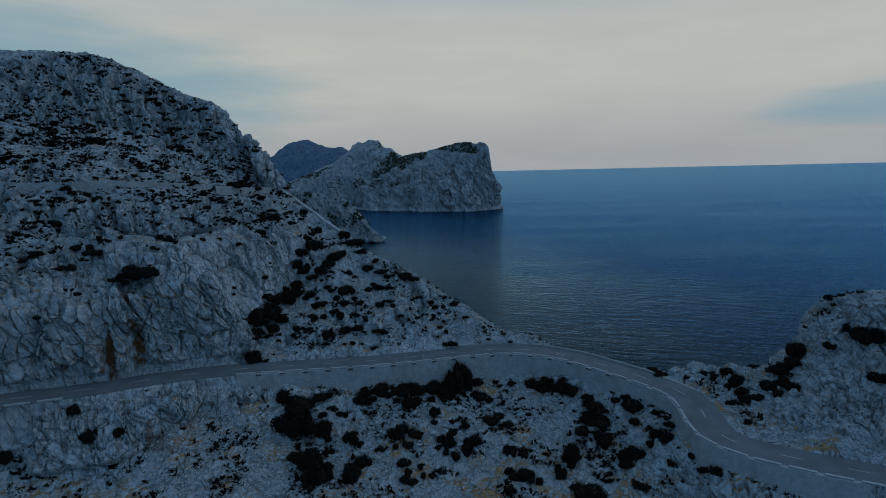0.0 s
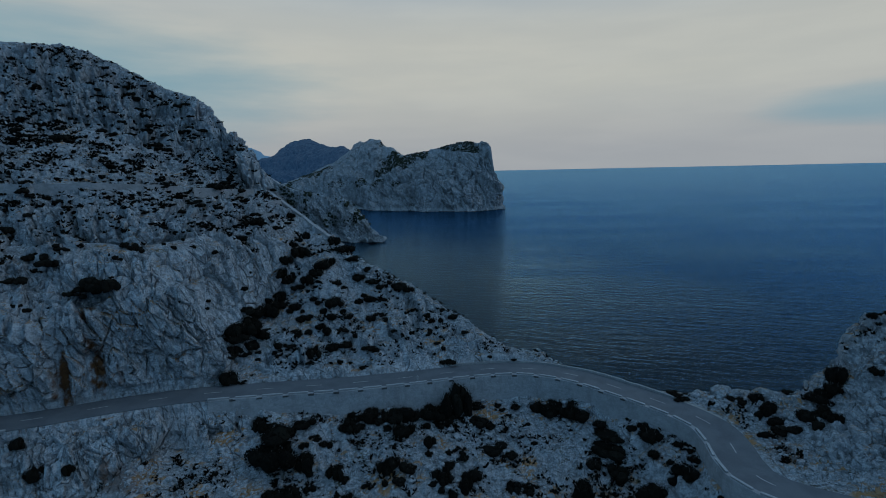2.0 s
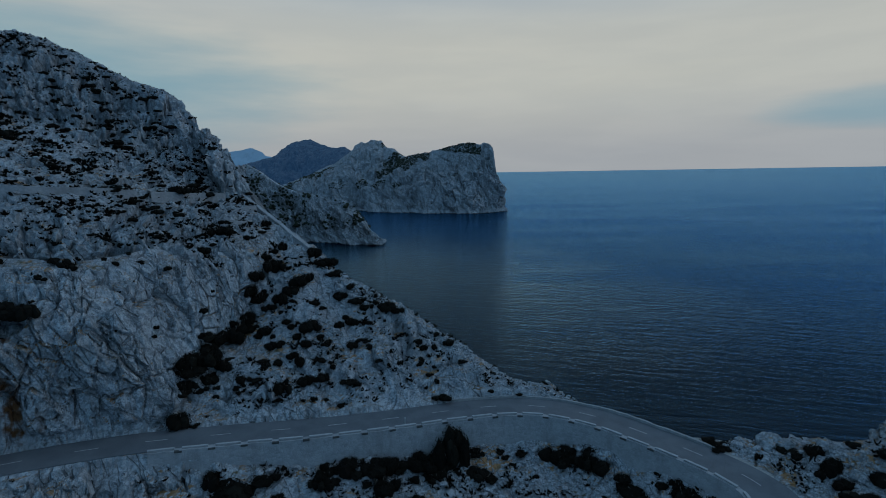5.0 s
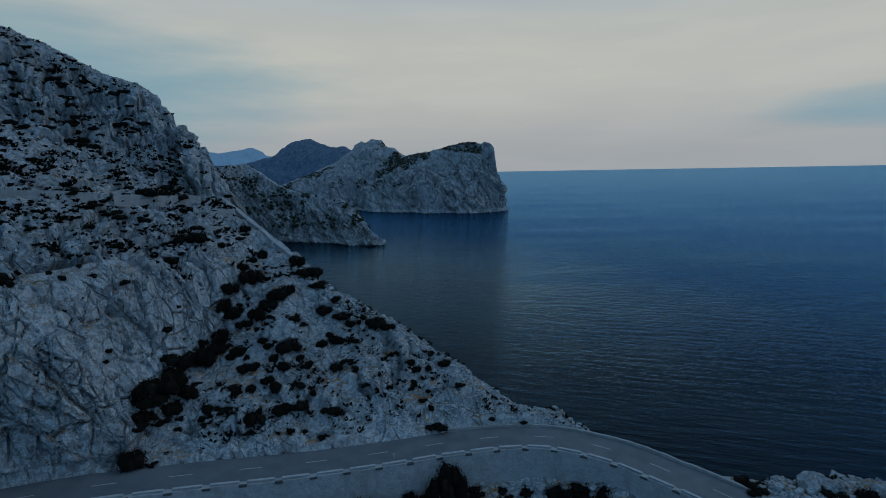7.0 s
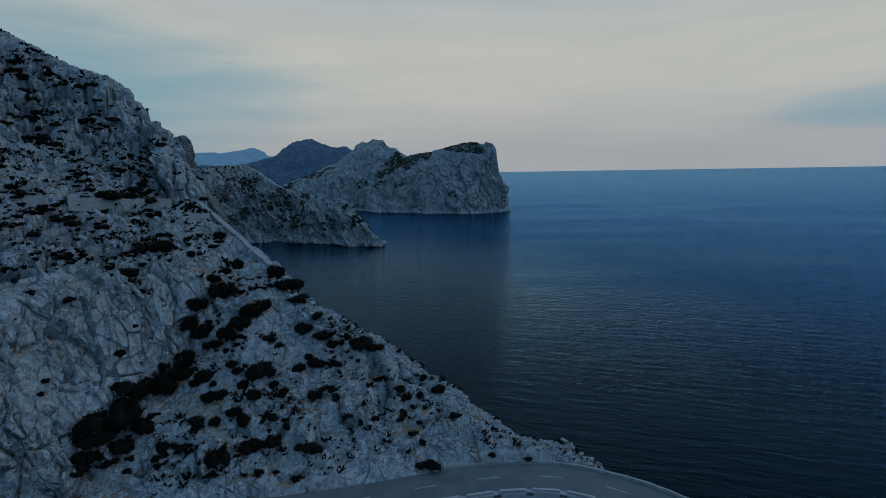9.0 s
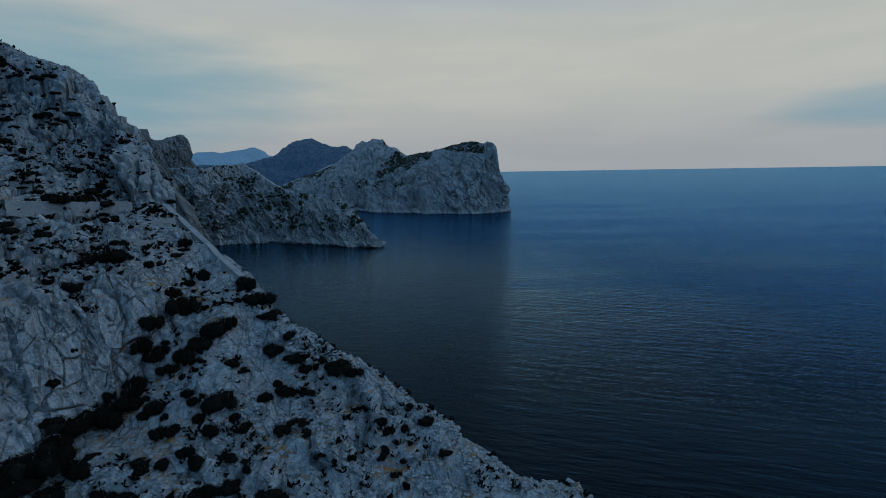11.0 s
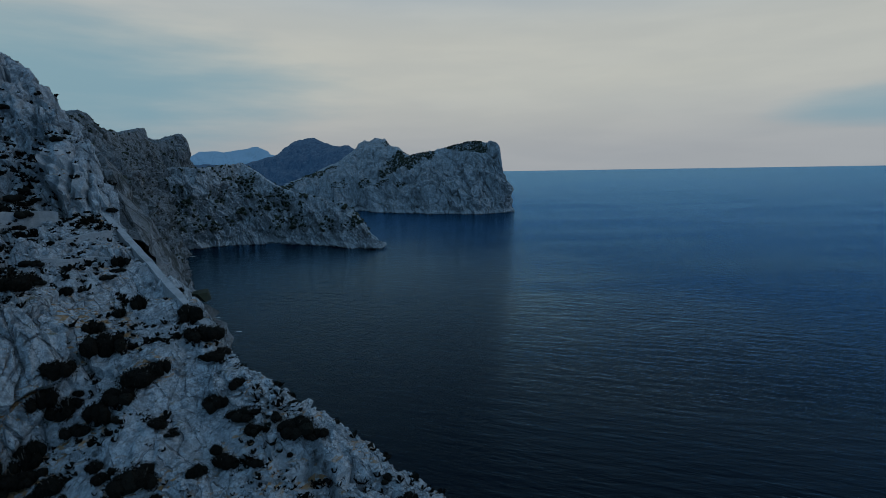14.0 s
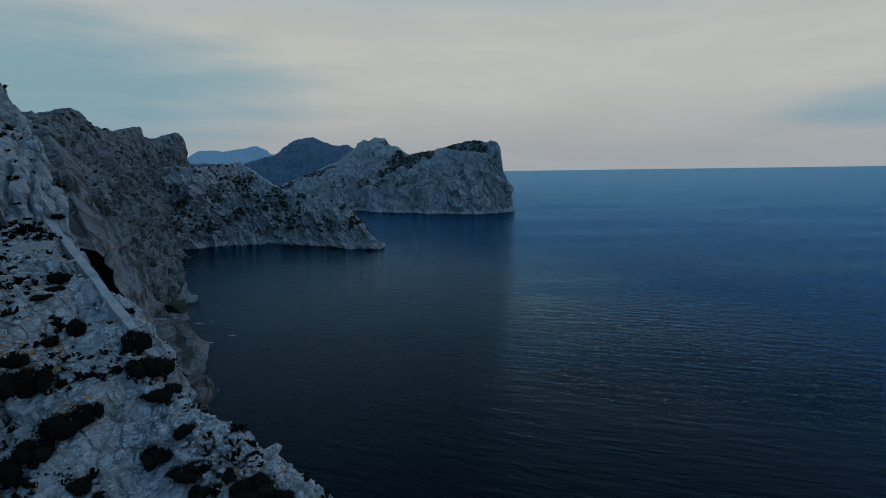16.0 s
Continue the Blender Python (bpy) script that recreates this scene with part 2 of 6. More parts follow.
def limestone(name, size, bright=0.36, soil=0.0, stains=(), crack=1.0, rubble=0.0, growth=0.0, washed=0.0):
    """Grey broken limestone; size: metres of its main joints; soil: how much earth and dry grass lies on it."""
    n = Nodes(name)
    warp = n.add("ShaderNodeVectorMath", **{})
    warp.operation = "ADD"
    wob = n.add("ShaderNodeTexNoise", Vector=n.pos, Scale=0.6 / size, Detail=4.0)
    sc = n.add("ShaderNodeVectorMath")
    sc.operation = "SCALE"
    n.put(sc.inputs[0], wob.outputs["Color"])
    sc.inputs[3].default_value = size * 1.8
    n.put(warp.inputs[0], n.pos)
    n.put(warp.inputs[1], sc.outputs[0])
    wp = warp.outputs[0]
    mild_add, mild_sc = n.add("ShaderNodeVectorMath"), n.add("ShaderNodeVectorMath")
    mild_add.operation, mild_sc.operation = "ADD", "SCALE"
    n.put(mild_sc.inputs[0], wob.outputs["Color"])
    mild_sc.inputs[3].default_value = size * 0.22
    n.put(mild_add.inputs[0], n.pos)
    n.put(mild_add.inputs[1], mild_sc.outputs[0])
    mild = mild_add.outputs[0]
    tall = n.map((1.0, 1.0, 0.4), (0.45, 0.25, 0.4), mild)
    beds = n.map((0.35, 0.35, 1.3), (0.5, -0.3, 0.2), mild)
    patch = n.noise(0.09, 4.0)
    grain = n.noise(2.4 / size, 8.0, 0.72)
    coarse = n.noise(0.8 / size, 6.0, 0.65, tall)
    speck = n.noise(10.0 / size, 4.0, 0.6)
    chip = n.cells(1.9 / size, "F1", tall)
    chip_tone = n.add("ShaderNodeRGBToBW", Color=chip).outputs[0]
    light = (bright * 1.12, bright * 1.22, bright * 1.30)
    dark = (bright * 0.57, bright * 0.63, bright * 0.68)
    col = n.mix(n.step(grain, 0.42, 0.56), dark, light)
    col = n.mix(n.step(speck, 0.40, 0.48, 0.5, 0.0), col, (bright * 0.3, bright * 0.3, bright * 0.3))
    col = n.mix(n.step(coarse, 0.34, 0.50, 0.5, 0.0), col, (bright * 0.42, bright * 0.43, bright * 0.43))
    col = n.mix(n.step(patch, 0.35, 0.7, 0.0, 0.5), col, (bright * 0.85, bright * 0.87, bright * 0.9))
    col = n.mix(0.12, col, n.mix(chip_tone, (0.08, 0.08, 0.08), (0.62, 0.62, 0.6)))
    level = n.step(n.add("ShaderNodeSeparateXYZ", Vector=n.geo.outputs["Normal"]).outputs[2], 0.70, 0.90)
    sheer = n.math("SUBTRACT", 1.0, n.math("MULTIPLY", level, 0.85))
    if rubble:
        bits = n.cells(1.9, vector=n.map((1, 1, 1), (0, 0, 0), mild))
        bits2 = n.cells(4.2)
        col = n.mix(n.math("MULTIPLY", level, n.step(bits, 0.02, 0.16, rubble, 0.0)), col, (0.075, 0.072, 0.066))
        col = n.mix(n.math("MULTIPLY", level, n.step(bits2, 0.02, 0.2, rubble * 0.6, 0.0)), col, (0.11, 0.107, 0.1))
    # winding cracks, open only here and there
    seam = n.math("ABSOLUTE", n.math("SUBTRACT", n.noise(0.55 / size, 6.0, 0.6, tall, 0.8), 0.5))
    seam2 = n.math("ABSOLUTE", n.math("SUBTRACT", n.noise(0.8 / size, 6.0, 0.6, beds, 0.6), 0.5))
    where = n.noise(0.3 / size, 3.0)
    gap = n.math("MULTIPLY", n.step(seam, 0.004, 0.022, 1.0, 0.0), n.step(where, 0.47, 0.55))
    gap2 = n.math("MULTIPLY", n.step(seam2, 0.003, 0.018, 1.0, 0.0), n.step(where, 0.52, 0.44))
    col = n.mix(n.math("MULTIPLY", n.math("MULTIPLY", gap, sheer), 0.22 * crack), col, (0.035, 0.035, 0.034))
    col = n.mix(n.math("MULTIPLY", n.math("MULTIPLY", gap2, sheer), 0.18 * crack), col, (0.045, 0.045, 0.042))
    # straight joints through the slabs
    planes = n.map((1.0, 0.7, 0.28), (0.6, 0.35, 0.3), n.map((1.0, 1.0, 1.0), (0, 0, 0), mild))
    joint = n.cells(0.62 / size, vector=planes)
    cut = n.math("MULTIPLY", n.step(joint, 0.008, 0.03, 1.0, 0.0), n.step(n.noise(0.45 / size, 4.0), 0.46, 0.54))
    col = n.mix(n.math("MULTIPLY", n.math("MULTIPLY", cut, sheer), 0.35 * crack), col, (0.03, 0.03, 0.03))
    # long fractures that follow the lean of the beds
    axes = n.add("ShaderNodeSeparateXYZ", Vector=mild)
    across = n.math("ADD", axes.outputs[0], n.math("MULTIPLY", axes.outputs[2], 0.5))
    along = n.math("MULTIPLY", n.math("SUBTRACT", axes.outputs[2], n.math("MULTIPLY", axes.outputs[0], 0.5)), 0.22)
    beds_at = n.add("ShaderNodeCombineXYZ", X=across, Y=n.math("MULTIPLY", axes.outputs[1], 0.5), Z=along).outputs[0]
    rift = n.math("MULTIPLY", n.step(n.cells(0.75 / size, vector=beds_at), 0.006, 0.028, 1.0, 0.0), n.step(n.noise(0.5 / size, 5.0), 0.48, 0.55))
    rift2 = n.math("MULTIPLY", n.step(n.cells(2.1 / size, vector=beds_at), 0.010, 0.05, 1.0, 0.0), n.step(n.noise(0.7 / size, 5.0, 0.6, beds_at), 0.54, 0.60))
    rift = n.math("MAXIMUM", rift, rift2)
    col = n.mix(n.math("MULTIPLY", n.math("MULTIPLY", rift, sheer), 0.45 * crack), col, (0.025, 0.025, 0.024))
    pits = n.noise(1.5 / size, 5.0, 0.6, tall)
    col = n.mix(n.step(pits, 0.63, 0.69, 0.0, 0.7), col, (0.035, 0.036, 0.030))
    if growth:
        low_scrub = n.noise(1.1 / size, 7.0, 0.72, tall)
        col = n.mix(n.step(low_scrub, 0.53, 0.58, 0.0, growth), col, (0.030, 0.034, 0.028))
        big_scrub = n.noise(0.3 / size, 7.0, 0.68)
        col = n.mix(n.step(big_scrub, 0.55, 0.60, 0.0, growth), col, (0.034, 0.038, 0.030))
    if washed:
        # rock washed bare by the waves, wet and dark at the waterline
        high = n.math("ADD", n.add("ShaderNodeSeparateXYZ", Vector=n.pos).outputs[2], n.math("MULTIPLY", n.math("SUBTRACT", n.noise(0.12, 5.0, 0.65), 0.5), 9.0))
        col = n.mix(n.step(high, 5.0, 12.0, washed, 0.0), col, (0.48, 0.49, 0.50))
        col = n.mix(n.step(high, 0.6, 1.8, 0.9, 0.0), col, (0.05, 0.05, 0.048))
    # runs of water
    runs = n.noise(0.55, 5.0, 0.6, n.map((1.0, 1.0, 0.16)))
    col = n.mix(n.step(runs, 0.60, 0.74, 0.0, 0.4), col, (0.09, 0.09, 0.09))
    if soil:
        earth = n.noise(0.17, 7.0, 0.68, distortion=0.4)
        col = n.mix(n.math("MULTIPLY", level, n.step(earth, 0.50, 0.60, 0.0, soil)), col, (0.34, 0.19, 0.085))
        grass = n.noise(0.4, 7.0, 0.72)
        col = n.mix(n.math("MULTIPLY", level, n.step(grass, 0.55, 0.66, 0.0, soil * 0.9)), col, (0.10, 0.09, 0.045))
    for (cx, cy, cz), (sx, sy, sz), strength in stains:
        off = n.add("ShaderNodeVectorMath")
        off.operation = "SUBTRACT"
        n.put(off.inputs[0], n.pos)
        off.inputs[1].default_value = (cx, cy, cz)
        m = n.map((1 / sx, 1 / sy, 1 / sz), vector=off.outputs[0])
        d = n.add("ShaderNodeVectorMath")
        d.operation = "LENGTH"
        n.put(d.inputs[0], m)
        rag = n.math("ADD", d.outputs["Value"], n.math("MULTIPLY", n.math("SUBTRACT", n.noise(0.9, 5.0, 0.6), 0.5), 1.8))
        col = n.mix(n.step(rag, 0.5, 1.15, strength, 0.0), col, n.mix(n.noise(1.4, 4.0), (0.03, 0.016, 0.010), (0.20, 0.085, 0.032)))
    nrm = n.bump(coarse, 1.0, size * 0.22)
    nrm = n.bump(chip_tone, 0.6, size * 0.06, nrm)
    nrm = n.bump(grain, 1.0, size * 0.13, nrm)
    nrm = n.bump(speck, 0.8, size * 0.04, nrm)
    nrm = n.bump(n.math("MAXIMUM", rift, cut), 1.0, -size * 0.12, nrm)
    return n.done(col, 0.92, nrm, 0.15)


def asphalt():
    n = Nodes("worn_asphalt")
    col = n.mix(n.step(n.noise(0.35, 5.0), 0.3, 0.7), (0.098, 0.108, 0.120), (0.132, 0.143, 0.155))
    col = n.mix(n.step(n.noise(9.0, 6.0, 0.7), 0.45, 0.75, 0.0, 0.5), col, (0.162, 0.172, 0.182))
    cracks = n.step(n.cells(0.35, vector=n.map((1, 1, 1))), 0.0, 0.012, 0.15, 0.0)
    col = n.mix(cracks, col, (0.04, 0.04, 0.04))
    return n.done(col, 0.8, n.bump(n.noise(30.0, 3.0), 0.4, 0.02), 0.3)


def plain(name, a, b, scale, rough, bump=0.3, depth=0.02, spec=0.3):
    n = Nodes(name)
    col = n.mix(n.step(n.noise(scale, 6.0, 0.65), 0.3, 0.7), a, b)
    return n.done(col, rough, n.bump(n.noise(scale * 6, 5.0), bump, depth), spec)


def masonry():
    n = Nodes("rubble_masonry")
    v = n.map((1.0, 1.0, 1.5))
    edge = n.cells(2.1, vector=v)
    tone = n.add("ShaderNodeRGBToBW", Color=n.cells(2.1, "F1", v)).outputs[0]
    col = n.mix(tone, (0.26, 0.268, 0.275), (0.35, 0.358, 0.365))
    col = n.mix(n.step(n.noise(0.8, 6.0, 0.7), 0.42, 0.62, 0.0, 0.6), col, (0.38, 0.387, 0.395))
    col = n.mix(n.step(edge, 0.0, 0.07, 0.25, 0.0), col, (0.22, 0.22, 0.22))
    col = n.mix(n.step(n.noise(0.4, 5.0, 0.6, n.map((1, 1, 0.3))), 0.5, 0.75, 0.0, 0.5), col, (0.14, 0.14, 0.135))
    nrm = n.bump(n.step(edge, 0.0, 0.14), 0.4, 0.05)
    return n.done(col, 0.9, n.bump(n.noise(7.0, 6.0), 0.6, 0.05, nrm), 0.2)


def water():
    n = Nodes("sea_water")

    def waves(turn, long):
        return n.map((long, 1.0, 1.0), vector=n.map((1.0, 1.0, 1.0), (0, 0, turn)))
    swell = n.noise(0.16, 4.0, 0.6, waves(0.32, 0.25))
    chop = n.noise(0.42, 5.0, 0.65, waves(0.45, 0.35))
    ripple = n.noise(1.5, 3.0, 0.6, waves(0.2, 0.6))
    nrm = n.bump(swell, 1.0, 1.7)
    nrm = n.bump(chop, 1.0, 0.9, nrm)
    nrm = n.bump(ripple, 1.0, 0.2, nrm)
    slick = n.noise(0.006, 5.0, 0.55, n.map((0.3, 1.0, 1.0), (0, 0, 0.08)))
    gloss = n.nt.nodes.new("ShaderNodeBsdfGlossy")
    # painted reflection: gloss tinted brighter over the bay, dimmer and bluer further out
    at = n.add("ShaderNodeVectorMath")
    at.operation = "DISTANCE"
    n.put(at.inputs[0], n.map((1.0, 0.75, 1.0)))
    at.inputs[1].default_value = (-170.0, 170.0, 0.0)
    reflection_fade = n.step(n.math("ADD", at.outputs["Value"], n.math("MULTIPLY", n.math("SUBTRACT", n.noise(0.012, 5.0), 0.5), 110.0)), 150.0, 430.0)
    n.put(gloss.inputs["Color"], n.mix(reflection_fade, (0.60, 0.87, 1.0), (0.205, 0.45, 0.71)))
    n.put(gloss.inputs["Roughness"], n.step(slick, 0.35, 0.65, 0.05, 0.13))
    n.put(gloss.inputs["Normal"], nrm)
    body = n.nt.nodes.new("ShaderNodeBsdfDiffuse")
    n.put(body.inputs["Color"], (0.0002, 0.0012, 0.0042, 1.0))
    fres = n.nt.nodes.new("ShaderNodeFresnel")
    fres.inputs["IOR"].default_value = 1.37
    soft = n.bump(chop, 0.6, 0.6, n.bump(swell, 0.6, 1.3))
    n.put(fres.inputs["Normal"], soft)
    sheen = n.math("MINIMUM", n.math("MULTIPLY", n.math("POWER", fres.outputs[0], 1.6), 1.9), 1.0)
    both = n.nt.nodes.new("ShaderNodeMixShader")
    n.put(both.inputs[0], sheen)
    n.put(both.inputs[1], body.outputs[0])
    n.put(both.inputs[2], gloss.outputs[0])
    n.nt.links.new(both.outputs[0], n.nt.nodes["Material Output"].inputs["Surface"])
    n.nt.nodes.remove(n.bsdf)
    return n.mat


def leaves(name, dark, light):
    n = Nodes(name)
    rnd = n.geo.outputs["Random Per Island"]
    info = n.nt.nodes.new("ShaderNodeObjectInfo")
    col = n.mix(rnd, dark, light)
    col = n.mix(n.math("MULTIPLY", info.outputs["Random"], 0.5), col, (0.016, 0.013, 0.010))
    return n.done(col, 0.9, None, 0.03)


STAINS = (((-56.8, -100.0, 72.2), (0.85, 2.8, 5.2), 1.0), ((-53.4, -98.4, 72.8), (1.15, 2.8, 4.8), 1.0), ((-50.6, -96.5, 71.5), (0.4, 2.0, 2.6), 0.5),
          ((-54.3, -97.0, 80.6), (1.2, 2.6, 1.3), 0.9), ((-45.0, -108.5, 61.8), (3.0, 3.0, 2.0), 0.55), ((-47.5, -106.5, 62.5), (0.6, 2.0, 2.0), 0.7), ((40.6, -104.5, 62.6), (1.6, 4.0, 1.3), 0.5))
ROCK = limestone("limestone_hillside", 2.2, 0.435, 0.95, STAINS, 0.8, 0.4)
# same limestone, with the turned-away cliff's shade put into a darker base
ROCK_FAR = limestone("limestone_shaded_cliff", 4.5, 0.20, 0.0, (), 0.9, 0.0, 0.7, 0.3)
ROCK_CAPE = limestone("limestone_promontory", 5.0, 0.44, 0.3, (), 0.6, 0.0, 0.4, 0.9)
ROCK_DISTANT = limestone("limestone_headland", 8.0, 0.40, 0.4, (), 0.3, 0.0, 0.25, 0.6)
ROCK_WOODED = limestone("wooded_ridge_haze_glow", 16.0, 0.045, 0.0, (), 0.2)
ROCK_STONE = limestone("loose_limestone", 0.5, 0.42, 0.1)
ASPHALT = asphalt()
GRAVEL = plain("pale_gravel", (0.26, 0.255, 0.24), (0.36, 0.35, 0.33), 3.0, 0.95, 0.6, 0.05)
CONCRETE = plain("weathered_limewash", (0.23, 0.235, 0.235), (0.34, 0.345, 0.345), 1.2, 0.9)
MASONRY = masonry()
PAINT = plain("worn_road_paint", (0.27, 0.27, 0.265), (0.45, 0.45, 0.44), 2.0, 0.7)
# dark tone that stands for the shade in the parapet's gaps
SHADED_GAP = plain("gap_shade_dark", (0.05, 0.05, 0.05), (0.09, 0.09, 0.088), 2.0, 0.9)
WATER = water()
LEAF = leaves("mastic_leaves", (0.006, 0.006, 0.005), (0.016, 0.0155, 0.012))
COPING = plain("pale_coping", (0.31, 0.315, 0.32), (0.42, 0.425, 0.43), 1.5, 0.85)
LEAF_FAR = plain("far_foliage", (0.018, 0.024, 0.014), (0.035, 0.042, 0.024), 0.2, 0.9, 0.0)
BARK = plain("shrub_bark", (0.07, 0.06, 0.05), (0.13, 0.115, 0.1), 4.0, 0.9)
FOAM = plain("sea_foam", (0.6, 0.62, 0.63), (0.8, 0.8, 0.8), 1.0, 0.6)
# blue haze in front of the wooded ridge, put in as a weak glow
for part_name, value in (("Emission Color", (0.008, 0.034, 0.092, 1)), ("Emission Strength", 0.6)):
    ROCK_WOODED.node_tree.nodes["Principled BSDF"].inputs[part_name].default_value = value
# the far hills carry their haze in a blue base colour and a glow
FAR_HAZE = plain("hills_painted_haze", (0.10, 0.17, 0.26), (0.13, 0.20, 0.29), 0.004, 1.0, 0.0, 0.1)
FAR_HAZE.node_tree.nodes["Principled BSDF"].inputs["Emission Color"].default_value = (0.055, 0.125, 0.20, 1)
FAR_HAZE.node_tree.nodes["Principled BSDF"].inputs["Emission Strength"].default_value = 0.7
GRID = 0.27

# ---- the road's line ----
ROAD_LINE = ((-82, -117, 69.6), (-70, -110, 68.8), (-58.5, -103.8, 68.1), (-50, -98.8, 67.8), (-41, -94.3, 67.3),
             (-30, -90, 66.4), (-20, -87, 65.8), (-10, -83.7, 65.4), (-2, -80.7, 65.1), (6, -78.5, 64.8), (13, -78.3, 64.4),
             (20, -81.0, 63.9), (26, -85.9, 63.4), (29.8, -89.6, 63.1), (32.9, -93.2, 62.8), (34.9, -97, 62.5), (35.2, -101, 62.2), (34.5, -106, 61.95),
             (34.9, -109.6, 61.75), (37.4, -112.6, 61.6), (41.2, -114.9, 61.45), (46.6, -117.4, 61.2), (58, -121.8, 60.8), (76, -127, 60.4))
ROAD_HALF = 2.75
road_mid = curve_line(ROAD_LINE, 0.5)
road_dir = np.gradient(road_mid[:, :2], axis=0)
road_dir /= np.linalg.norm(road_dir, axis=1)[:, None]
road_out = np.stack([road_dir[:, 1], -road_dir[:, 0]], 1)  # towards the valley


def road_edge(offset, lift=0.0):
    return np.concatenate([road_mid[:, :2] + road_out * offset, road_mid[:, 2:] + lift], 1)


